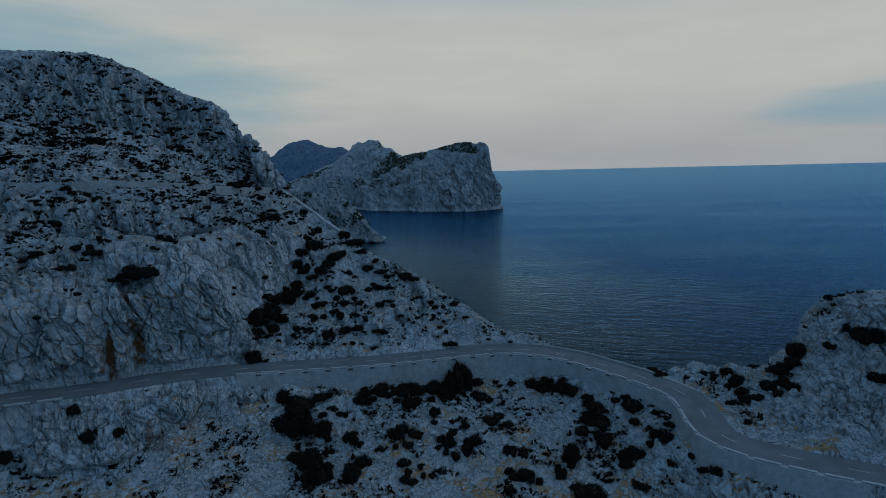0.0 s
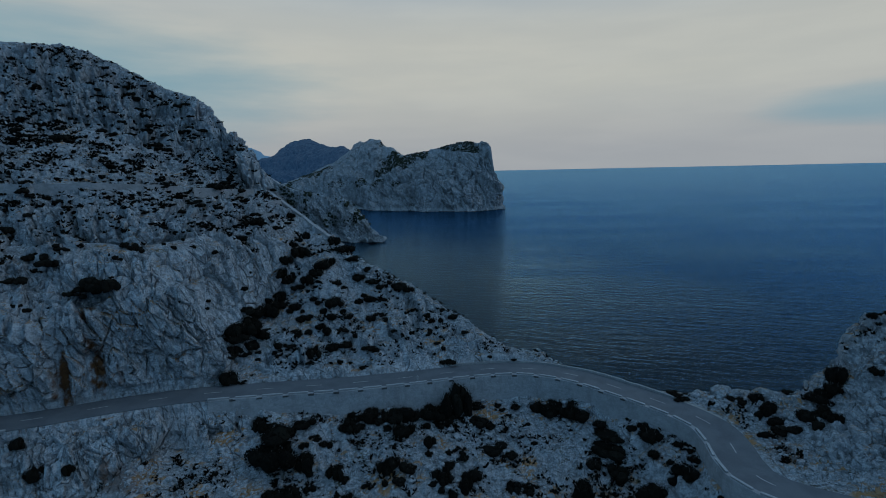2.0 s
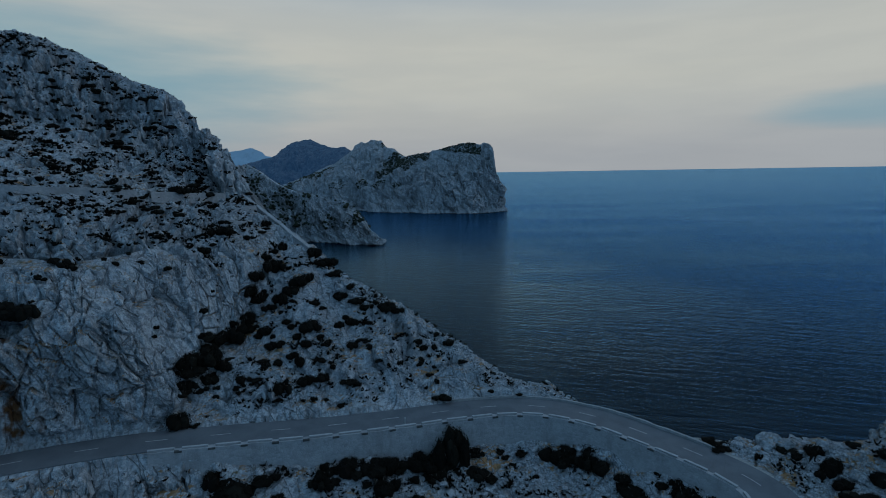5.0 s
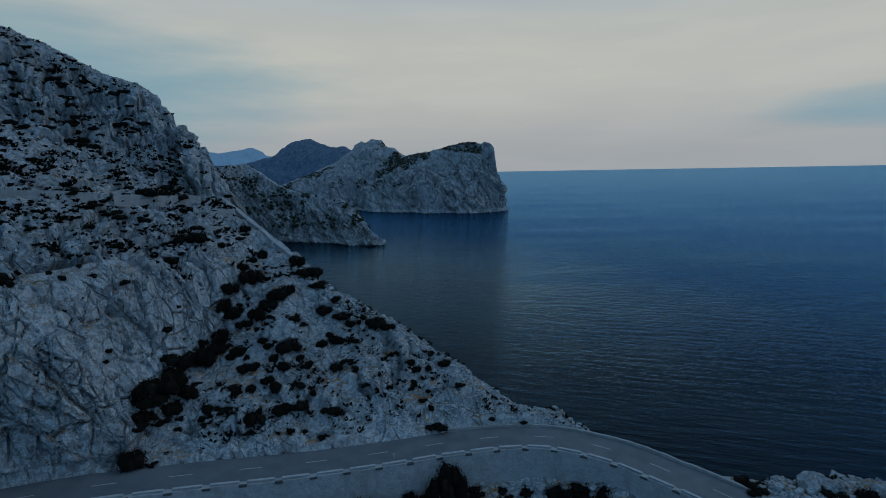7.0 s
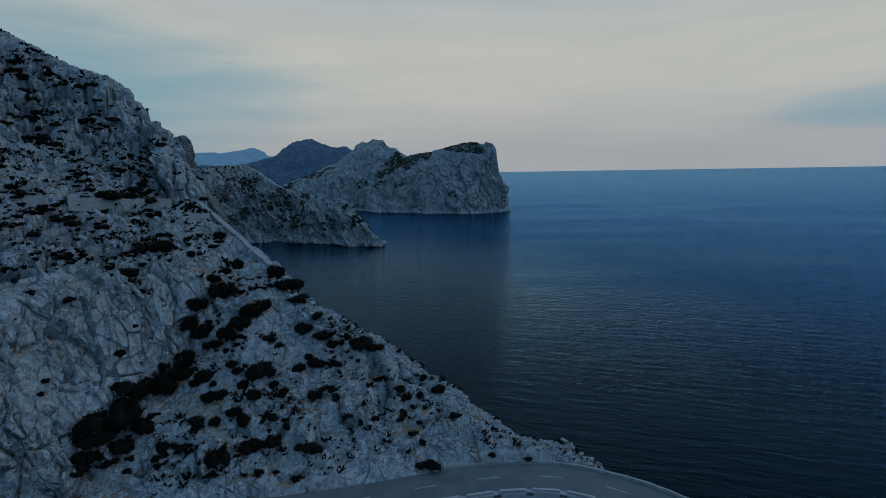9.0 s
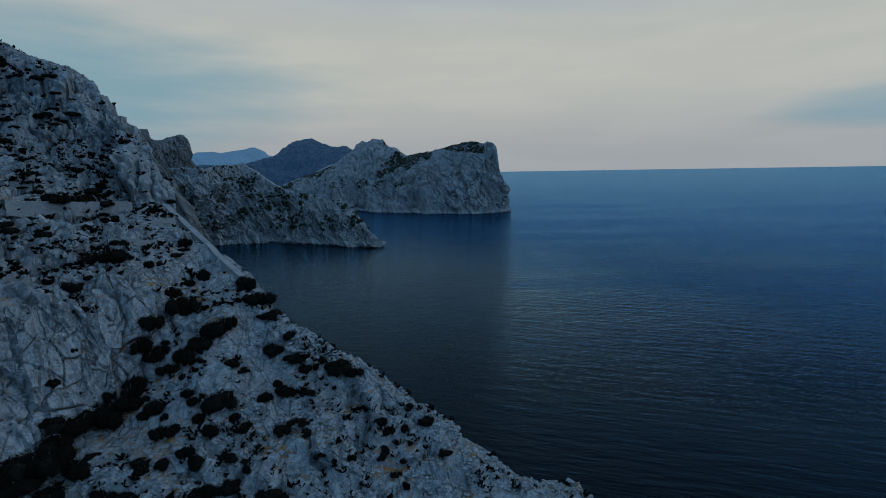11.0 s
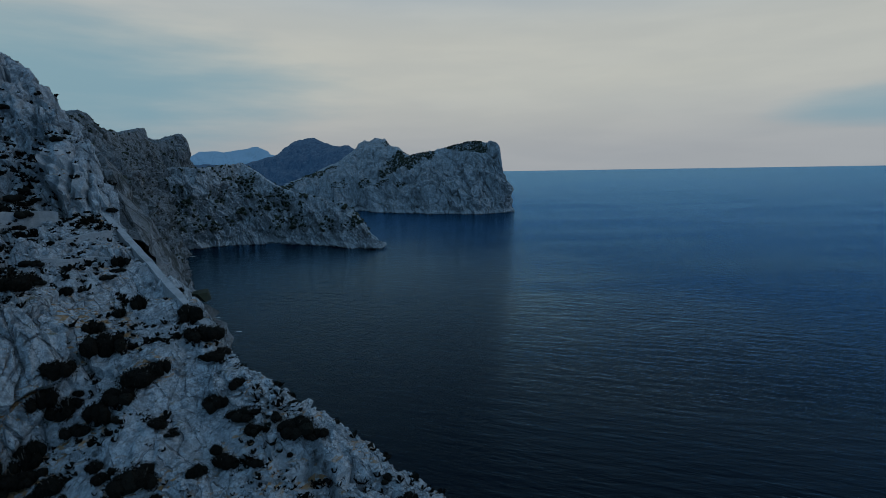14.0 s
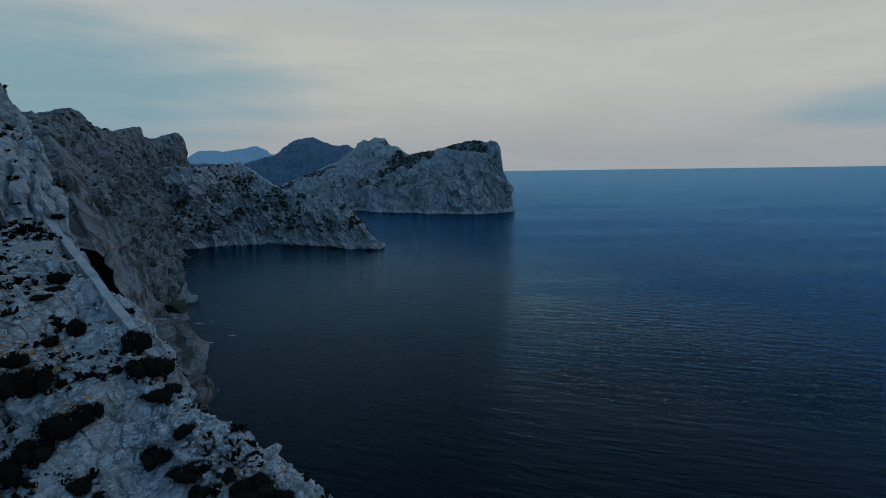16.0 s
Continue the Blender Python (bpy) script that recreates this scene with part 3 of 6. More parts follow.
# ---- the ground: guide lines of the hillside ----
GUIDES = dict(
    crest=((-230, -20, 150), (-126, -28, 135), (-103, -28, 133.5), (-95, -28, 132.2), (-84, -27, 126.6), (-77, -25.5, 122.3), (-66, -25, 116.5), (-57, -31, 110),
           (-51, -36, 105.5), (-47, -39, 101.5), (-45.2, -41.5, 96.2)),
    spur=((-45.2, -41.5, 96.2), (-35, -49.5, 89.5), (-26.7, -55.6, 84.8), (-20, -60, 82.2), (-16.5, -61.5, 80.2), (-12.5, -63.3, 77.6), (-8.7, -64.2, 75.9), (-4.5, -65, 73.0),
          (0.6, -67, 70.2), (4.6, -69, 68.0), (9.7, -71, 66.5), (13.7, -73, 65.8), (16.6, -75.2, 64.2)),
    spur_side=((-32, -48.2, 82), (-21, -55, 74.5), (-11.5, -59.5, 68.5), (-3, -61.5, 64), (5, -65, 60), (12, -68.5, 57.5)),
    wall_inner=((-46.0, -43.2, 95.6), (-41, -46.8, 92.7), (-34.3, -51.9, 88.8), (-30.1, -55.1, 86.4), (-25.8, -58.3, 84.1)),
    sea_edge=((20, -76.4, 62.2), (24, -79.4, 60.8), (28.5, -83.2, 61.2), (33, -86.4, 62.9), (38, -87.4, 63.5), (46, -87.6, 63.5), (53, -87.0, 62.6)),
    sea_drop=((16, -70, 59), (22, -73, 56), (29, -77, 54), (40, -81, 56), (55, -81, 56)),
    face=((-150, -60, 122), (-110, -55, 118), (-76, -48.8, 110.7), (-66, -41.5, 107.4), (-55.5, -37.5, 103.8)),
    track=((-120, -95, 103), (-85, -85, 100), (-66.5, -78, 98.6), (-57.7, -67, 98.2), (-54, -51, 98.2), (-51.7, -46, 97.4), (-47, -43.8, 96.6)),
    shoulder=((-110, -110, 93), (-80, -97, 91), (-60, -88.4, 90.5), (-53.7, -87.7, 89.6), (-44.6, -75.8, 89.6), (-45.2, -69, 89.7), (-44, -62, 91),
              (-41.1, -57.7, 91.1), (-39.7, -51.8, 90.6)),
    brow=((-80, -112, 82), (-66, -104, 80), (-56.3, -99.5, 79.4), (-49, -95.5, 82), (-44, -92, 82.0), (-42.2, -86.5, 76.5), (-43, -80, 80), (-39.7, -73.3, 82.2),
          (-38.2, -70.5, 84.6), (-37.5, -64, 86)),
    toe=((-84, -114.5, 70.2), (-70, -106.8, 69.2), (-58, -100.6, 68.8), (-52, -96.7, 68.4), (-45, -92.6, 68), (-39.5, -90, 67.8), (-38, -84, 71), (-36.6, -74.7, 74.7),
         (-34.6, -66, 80.5), (-35.5, -60.5, 85.3)),
    slope_a=((-33, -53, 86.3), (-28, -60, 84.0), (-28, -66, 81.5), (-24, -73.2, 76.2), (-17, -79.6, 69.9), (-15, -82, 67.6)),
    slope_b=((-28, -56, 85.3), (-20.7, -64.7, 78.6), (-18, -74, 73.3), (-12, -78.5, 68.4)),
    slope_c=((-12.8, -67.4, 77.4), (-8, -72, 71.5), (-3.2, -76.8, 66.1)),
    slope_d=((-36, -85, 69.5), (-30, -82, 71.5), (-26, -84.5, 68.4)),
    seaward=((-230, 25, 110), (-120, 10, 105), (-80, 0, 92), (-62, -14, 78), (-46, -31, 66), (-31, -43, 56), (-14, -52, 46), (5, -57, 38), (22, -62, 34), (44, -68, 30),
             (70, -72, 38), (110, -75, 45)),
    shore=((-230, 80, 0), (-120, 60, -2), (-60, 35, -3), (-20, 5, -3), (15, -18, -3), (50, -35, -3), (110, -40, -3)),
    wall_foot=((-78, -119, 63.5), (-66, -112.6, 62.5), (-29.5, -94.6, 63.4), (-20, -91.6, 62.2), (-12, -88.8, 61.6), (-2, -85, 60.6), (7.7, -82.4, 59.9), (15, -83.4, 59.8),
               (22, -88, 59.6), (27.5, -94.5, 59.2), (30.4, -100, 59), (30.6, -107, 59.4), (33.5, -114.5, 58.8), (43, -121.5, 58), (60, -127.5, 57)),
    scree_head=((-45, -99.6, 67.0), (-38, -96.7, 66.5), (-33.5, -95.2, 65.4)),
    outcrop=((-59, -107.6, 66.7), (-51, -104.2, 66.4), (-46.5, -101.8, 66.6)),
    outcrop_low=((-60, -111.8, 61), (-54, -110.2, 60.6), (-48, -107.2, 61.8), (-44.5, -105, 63.2)),
    basin=((-57, -112, 59), (-43, -109, 60.5), (-37, -103, 60.2), (-26, -99.8, 58.3), (-19, -98.9, 57.2), (-12.5, -97.2, 58.6), (-1, -96.5, 57.2), (4.5, -92.2, 57), (10, -91, 56.6)),
    basin_low=((8, -98.5, 54.6), (12.5, -93.5, 55.4), (24, -99, 55.2), (29, -99.5, 57.6)),
    apron=((-70, -125, 55), (-34, -114, 56.0), (-15, -113, 54), (0, -114, 52), (26, -114, 52.5), (48, -130, 52), (75, -140, 52)),
    valley=((-120, -150, 55), (-60, -150, 46), (0, -150, 40), (60, -160, 42), (110, -160, 50)),
    valley_end=((-230, -270, 60), (-100, -270, 40), (0, -270, 30), (110, -270, 42)),
    left_end=((-230, -180, 75), (-230, -110, 105), (-170, -120, 95)),
    hill_top=((58.4, -92.6, 75.4), (60, -93.5, 77.6), (63, -95, 79), (70, -97, 80), (84, -102, 83), (110, -110, 88)),
    hill_mid=((53.6, -94.2, 69.6), (54.5, -100, 70), (62, -107, 70), (76, -113, 70), (110, -122, 72)),
    hill_foot=((39.6, -90, 63.6), (43, -94.5, 64.4), (41.5, -101, 63), (42.5, -107.4, 62.6), (48.5, -112.6, 62.2), (62, -117.7, 61.6), (80, -123, 61)),
    hill_back=((47, -89.5, 64.0), (54, -89.6, 64.6), (61, -88.5, 68), (72, -86, 68), (110, -88, 70)),
)


class Hillside:
    """Height of the ground, drawn taut over the guide lines."""

    def __init__(self):
        pts = [dense(line, 4.0 if name not in ("shore", "valley_end", "left_end", "valley") else 20.0) for name, line in GUIDES.items()]
        pts.append(road_edge(-ROAD_HALF - 0.3)[::8])
        p = np.concatenate(pts)
        keep = [0]
        for k in range(1, len(p)):
            if np.min(np.hypot(*(p[keep, :2] - p[k, :2]).T)) > 0.9:
                keep.append(k)
        p = p[keep]
        self.c = p[:, :2]
        n = len(p)
        A = np.zeros((n + 3, n + 3))
        A[:n, :n] = self.kernel(np.hypot(self.c[:, None, 0] - self.c[None, :, 0], self.c[:, None, 1] - self.c[None, :, 1]))
        A[:n, :n] += np.eye(n) * 0.25
        A[:n, n:], A[n:, :n] = np.c_[np.ones(n), self.c], np.c_[np.ones(n), self.c].T
        self.w = np.linalg.solve(A, np.concatenate([p[:, 2], np.zeros(3)]))

    @staticmethod
    def kernel(r):
        return -np.sqrt(r * r + 1.0)

    def height(self, xy):
        out = np.empty(len(xy))
        n = len(self.c)
        for s in range(0, len(xy), 20000):
            q = xy[s:s + 20000]
            r = np.hypot(q[:, None, 0] - self.c[None, :, 0], q[:, None, 1] - self.c[None, :, 1])
            out[s:s + 20000] = self.kernel(r) @ self.w[:n] + self.w[n] + q @ self.w[n + 1:]
        return out


hillside = Hillside()


def road_distance(xy):
    """Signed distance from the road's middle (positive towards the valley) and the road's height there."""
    d, z, side = np.full(len(xy), 1e9), np.zeros(len(xy)), np.zeros(len(xy))
    near = (xy[:, 1] < -60) & (xy[:, 1] > -140) & (xy[:, 0] > -95) & (xy[:, 0] < 90)
    q = xy[near]
    dd, zz, ss = np.full(len(q), 1e9), np.zeros(len(q)), np.zeros(len(q))
    for k in range(0, len(road_mid), 2):
        v = q - road_mid[k, :2]
        r = np.hypot(v[:, 0], v[:, 1])
        hit = r < dd
        dd = np.where(hit, r, dd)
        zz = np.where(hit, road_mid[k, 2], zz)
        ss = np.where(hit, v @ road_out[k], ss)
    d[near], z[near], side[near] = dd, zz, np.where(ss >= 0, 1.0, -1.0)
    return d * np.where(side == 0, 1, side), z


def axis(a, b, fine_a, fine_b, fine, coarse):
    """Grid lines, close together between fine_a and fine_b."""
    left = fine_a - np.cumsum(np.geomspace(fine, coarse, 40))
    right = fine_b + np.cumsum(np.geomspace(fine, coarse, 40))
    left, right = left[left > a][::-1], right[right < b]
    return np.concatenate([[a], left, np.arange(fine_a, fine_b, fine), right, [b]])


GX = axis(-230, 110, -112, 78, GRID, 9.0)
GY = axis(-270, 80, -124, -20, GRID, 9.0)


def ground_surface():
    X, Y = np.meshgrid(GX, GY)
    xy = np.stack([X.ravel(), Y.ravel()], 1)
    # the guide lines wander a little, so that no crease runs straight
    p0 = np.c_[xy, np.zeros(len(xy))]
    wander = np.stack([fbm(p0 / 7.0, 3, 31), fbm(p0 / 7.0, 3, 57)], 1) * 0.9
    z = hillside.height(xy + wander)
    Z = z.reshape(X.shape)
    gy, gx = np.gradient(Z, GY, GX)
    steep = np.hypot(gx, gy).ravel()
    nrm = np.stack([-gx.ravel(), -gy.ravel(), np.ones(len(xy))], 1)
    nrm /= np.linalg.norm(nrm, axis=1)[:, None]
    p = np.c_[xy, z]
    cliff = smooth(0.55, 1.35, steep)
    # joints lean with the beds of the rock
    lean = np.stack([p[:, 0] + 0.35 * p[:, 2], p[:, 1] - 0.2 * p[:, 2], p[:, 2] * 0.55 - 0.25 * p[:, 0]], 1)
    warp = np.stack([fbm(p / 3.0, 3, 81), fbm(p / 3.0, 3, 91), fbm(p / 3.0, 3, 99)], 1)
    lv1, gap1 = facets(lean / 5.6 + 0.06 * warp, 3, 0.9)
    lv2, gap2 = facets(lean / 2.0 + 0.08 * warp, 13, 0.9)
    lv3, gap3 = blocks(p / 0.95 + 0.2 * warp, 23)
    big = ridged(p / 13.0, 4, 5)
    d = cliff * (1.6 * lv1 + 0.65 * lv2 + 0.3 * big - 0.9 * (1 - smooth(0, 0.09, gap1)) - 0.3 * (1 - smooth(0, 0.12, gap2)))
    d += (1 - cliff) * (0.30 * fbm(p / 4.0, 4, 41) + 0.34 * (lv2 + 0.1) * smooth(-0.1, 0.4, fbm(p / 6.0, 3, 61)) - 0.10 * (1 - smooth(0, 0.2, gap2)))
    # the mountain's beds stand out as leaning ribs
    mount = smooth(0.35, 0.7, steep) * smooth(-40, -46, p[:, 0] + 0.25 * (p[:, 1] + 60)) * smooth(72, 80, p[:, 2])
    rib = np.stack([(p[:, 0] + 0.55 * p[:, 2]) / 2.6, p[:, 1] / 5.0, (p[:, 2] - 0.55 * p[:, 0]) / 9.0], 1) + 0.25 * warp
    rv, rg = facets(rib * 0.8, 33, 1.1)
    rv2, rg2 = facets(rib * 2.3 + 5.0, 37, 1.0)
    low = 1 - 0.6 * smooth(-36, -28, p[:, 1])
    d += mount * low * (0.3 * ridged(rib, 3, 35) + 1.5 * rv - 1.3 * (1 - smooth(0, 0.13, rg)) + 0.5 * rv2 - 0.45 * (1 - smooth(0, 0.15, rg2)))
    d += 0.26 * (lv3 - 0.5) - 0.10 * (1 - smooth(0, 0.25, gap3)) + 0.10 * fbm(p / 0.7, 3, 71)
    rd, rz = road_distance(xy)
    inner, outer = np.abs(rd) < ROAD_HALF + 0.35, np.abs(rd)
    d *= smooth(ROAD_HALF + 0.2, ROAD_HALF + 2.2, outer)
    q = p + nrm * d[:, None]
    # cut for the road: flat bed, upright banks
    bed = rz - 0.12
    q[:, 2] = np.where(inner, bed, q[:, 2])
    q[inner, 0], q[inner, 1] = xy[inner, 0], xy[inner, 1]
    below = (~inner) & (rd > 0) & (rd < ROAD_HALF + 6)
    q[:, 2] = np.where(below, np.minimum(q[:, 2], bed - 0.3), q[:, 2])
    return q.reshape(X.shape[0], X.shape[1], 3)


GROUND = ground_surface()
ground = tagged(new("ground", grid_mesh("ground", GROUND, ROCK, False)), "pale grey broken limestone hillside with dark cracks and scree", "hillside", kind="structure")


def crag(name, toe, brow, shoulder, nu, nv, scale, seed, label, hollows=(), bend=0.6):
    """A rock face lofted from its toe over its brow to the shoulder above, broken into leaning blocks."""
    rows = []
    for line in (toe, brow, shoulder):
        c = curve_line(line, 0.1)
        u = np.linspace(0, len(c) - 1, nu)
        rows.append(np.stack([np.interp(u, np.arange(len(c)), c[:, k]) for k in range(3)], 1))
    a, b, c = rows
    v = np.linspace(0, 1, nv)[:, None, None]
    lower, upper = np.clip(v / bend, 0, 1), np.clip((v - bend) / (1 - bend), 0, 1)
    P = a + (b - a) * lower + (c - b) * upper
    du, dv = np.gradient(P, axis=1), np.gradient(P, axis=0)
    nrm = np.cross(du, dv)
    nrm /= np.linalg.norm(nrm, axis=2)[..., None] + 1e-9
    if nrm[..., 1].mean() > 0:
        nrm = -nrm
    q = P.reshape(-1, 3)
    warp = np.stack([fbm(q / 3.0, 3, seed + 81), fbm(q / 3.0, 3, seed + 91), fbm(q / 3.0, 3, seed + 99)], 1)
    lean = np.stack([q[:, 0] + 0.55 * q[:, 2], (q[:, 1] - 0.2 * q[:, 2]) * 0.8, q[:, 2] * 0.42 - 0.3 * q[:, 0]], 1)
    lv1, gap1 = facets(lean / 5.0 / scale + 0.05 * warp, seed + 3, 0.9)
    lv2, gap2 = facets(lean / 1.8 / scale + 0.06 * warp, seed + 13, 0.9)
    lv3, gap3 = facets(lean / 0.7 + 0.1 * warp, seed + 23, 0.9)
    broken = smooth(-0.3, 0.3, fbm(q / 8.0, 3, seed + 33))
    d = scale * 0.95 * lv1 + 0.32 * ridged(np.stack([(q[:, 0] + 0.4 * q[:, 2]) / 1.5, q[:, 1] / 1.5, (q[:, 2] - 0.4 * q[:, 0]) / 9.0], 1) + 0.2 * warp, 3, seed + 45) + (0.3 + 0.45 * broken) * lv2 + 0.2 * ridged(q / 11.0, 3, seed + 5) - scale * 0.55 * (1 - smooth(0, 0.045, gap1)) - (0.3 + 0.25 * broken) * (1 - smooth(0, 0.06, gap2))
    d += broken * (0.2 * lv3 - 0.1 * (1 - smooth(0, 0.12, gap3))) + 0.06 * fbm(q / 0.9, 5, seed + 71) + 0.3
    for cx, cy, cz, sx, sz in hollows:
        d -= 4.6 * np.exp(-((q[:, 0] - cx) / sx) ** 2 - ((q[:, 2] - cz) / sz) ** 2 - ((q[:, 1] - cy) / 4.0) ** 2)
    edge = np.minimum(smooth(0, 0.10, v), smooth(0, 0.12, 1 - v))
    uu = np.linspace(0, 1, nu)[None, :, None]
    edge = np.minimum(edge, np.minimum(smooth(0, 0.03, uu), smooth(0, 0.05, 1 - uu)))
    d = d.reshape(nv, nu, 1) * edge - 0.9 * (1 - edge)
    return tagged(new(name, grid_mesh(name, P + nrm * d, ROCK, False)), label, "cliff", kind="structure")


crag("cliff_face",
     ((-84, -114.5, 69.6), (-70, -106.8, 68.9), (-58, -100.6, 68.4), (-52, -96.7, 68.1), (-45, -92.6, 67.6), (-39.5, -89.8, 67.4), (-38, -84, 70.6), (-36.6, -74.7, 74.3),
           (-34.8, -66, 80.0), (-35.5, -60.5, 85.0)),
     ((-80, -112.0, 82), (-66, -104, 80), (-56.2, -99.6, 79.6), (-49.5, -95.9, 82), (-44, -92.2, 82), (-41.8, -87.0, 77.5), (-42.2, -80.4, 80.5), (-39.5, -73.3, 82.6),
            (-38.0, -69.5, 85), (-37.5, -63, 86.4)),
     ((-80, -97, 91), (-66, -91, 90.5), (-57, -88.5, 90.3), (-52.5, -87.3, 89.6), (-47, -82, 89.8), (-45, -77, 89.7), (-44.6, -73, 89.7), (-45, -69, 89.7),
                (-44.3, -63, 91), (-42, -58.5, 91.1)),
     520, 170, 1.0, 100, "sheer pale limestone cliff with rust-stained hollows above the road",
     ((-56.8, -100.0, 71.2, 0.55, 3.6), (-53.4, -98.2, 72.2, 0.8, 3.3), (-55.2, -94.6, 83.4, 2.4, 1.3)))
crag("outcrop",
     ((-62, -113.5, 59.2), (-56, -112, 58.8), (-50, -110.3, 59.4), (-46, -107.5, 60.9), (-43, -104.5, 62.8), (-42, -101, 65.1)),
     ((-62, -110, 65.3), (-56, -109.2, 65.2), (-50.5, -106.8, 65), (-47, -104.3, 65.3), (-44.5, -102, 66), (-43, -100, 66.6)),
     ((-62, -108.4, 67.0), (-57, -106.2, 66.8), (-51, -103.0, 66.7), (-47, -100.8, 66.7), (-45, -99.8, 66.6), (-43.5, -99, 66.6)),
     200, 80, 0.6, 600, "pale limestone crag below the road's edge")
crag("rocky_hill",
     ((52.5, -89.0, 63.4), (50, -93.5, 64.2), (45.5, -100, 63.4), (42.2, -107, 62.2), (48, -112.4, 61.4), (62, -117.9, 60.8), (78, -123.0, 60.4)),
     ((56.4, -90.2, 68.2), (55.6, -94.0, 70.0), (54.8, -100, 69.8), (58.5, -105.3, 69.6), (65, -109.5, 69.8), (76, -113.5, 70.5), (90, -118, 72)),
     ((58.0, -91.6, 74.8), (59.2, -93.4, 77.2), (60.5, -97, 78.6), (66, -100, 79.6), (75, -103, 81.3), (86, -106, 84), (100, -110, 86)),
     330, 160, 0.8, 650, "weathered pale limestone knoll beside the road", (), 0.5)


def ground_z(x, y):
    """Height of the finished ground at a place."""
    j, i = np.searchsorted(GX, x), np.searchsorted(GY, y)
    return float(GROUND[max(i - 1, 0):i + 1, max(j - 1, 0):j + 1, 2].min())


# ---- the sea ----


def sea():
    ring = np.concatenate([np.linspace(0, 400, 20)[1:], np.geomspace(430, 4850, 60)])
    ang = np.radians(np.linspace(0, 360, 145))
    R, A = np.meshgrid(ring, ang, indexing="ij")
    # the far water keeps up with the true horizon, which lies beyond the rim
    Z = 93.0 * (np.maximum(R - 1500.0, 0.0) / 3350.0) ** 1.5
    P = np.stack([R * np.cos(A), R * np.sin(A) - 100, Z], -1)[:, ::-1]
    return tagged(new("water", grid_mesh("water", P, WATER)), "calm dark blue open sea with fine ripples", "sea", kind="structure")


sea()

# ---- far coast ----


def massif(name, shore, crest, back, rise, rough_size, rough, material, label, category, nu=260, nv=70, seed=0):
    """Land lofted from its shore line over its crest line to a line behind. rise: how upright its face stands."""
    def along(line, n):
        line = np.array(line, float)
        run = np.concatenate([[0], np.cumsum(np.linalg.norm(np.diff(line[:, :2], axis=0), axis=1))])
        s = np.linspace(0, run[-1], n)
        return np.stack([np.interp(s, run, line[:, k]) for k in range(3)], 1)
    a, b, c = along(shore, nu), along(crest, nu), along(back, nu)
    v = np.linspace(0, 1, nv)[:, None, None]
    bend = v ** rise
    face = a + (b - a) * np.concatenate([np.repeat(bend, 2, 2), v], 2)
    w = np.linspace(0, 1, nv // 3)[1:, None, None]
    rear = b + (c - b) * np.concatenate([np.repeat(w, 2, 2), w ** 1.4], 2)
    P = np.concatenate([face, rear])
    du, dv = np.gradient(P, axis=1), np.gradient(P, axis=0)
    nrm = np.cross(du, dv)
    nrm /= np.linalg.norm(nrm, axis=2)[..., None] + 1e-9
    nrm *= np.where(nrm[..., 2:].mean() < 0, -1, 1)
    q = P.reshape(-1, 3)
    warp = np.stack([fbm(q / rough_size, 3, seed + k) for k in (1, 2, 3)], 1)
    tall = np.stack([q[:, 0] + 0.4 * q[:, 2], q[:, 1] * 0.8, q[:, 2] * 0.4 - 0.2 * q[:, 0]], 1) / rough_size
    lv, gap = facets(tall + 0.12 * warp, seed + 5, 1.0)
    lv2, gap2 = facets(tall * 2.7 + 0.12 * warp, seed + 15, 1.0)
    lv3, gap3 = facets(tall * 6.5 + 0.2 * warp, seed + 25, 1.0)
    d = 1.0 * ridged(np.stack([q[:, 0] + 0.7 * q[:, 2], q[:, 1], q[:, 2] * 0.45], 1) / (2.4 * rough_size), 4, seed + 9) + 0.6 * lv - 0.45 * (1 - smooth(0, 0.10, gap)) + 0.3 * lv2 - 0.2 * (1 - smooth(0, 0.1, gap2)) + 0.12 * lv3 - 0.06 * (1 - smooth(0, 0.15, gap3))
    d += 0.15 * fbm(q / (0.45 * rough_size), 4, seed + 19)
    calm = np.concatenate([1 - 0.78 * smooth(0.6, 1.0, v[:, 0, 0]), 0.22 + 0 * w[:, 0, 0]])
    P = P + nrm * ((d - 0.1) * rough).reshape(P.shape[:2])[..., None] * calm[:, None, None]
    return tagged(new(name, grid_mesh(name, P, material, False)), label, category, kind="structure")


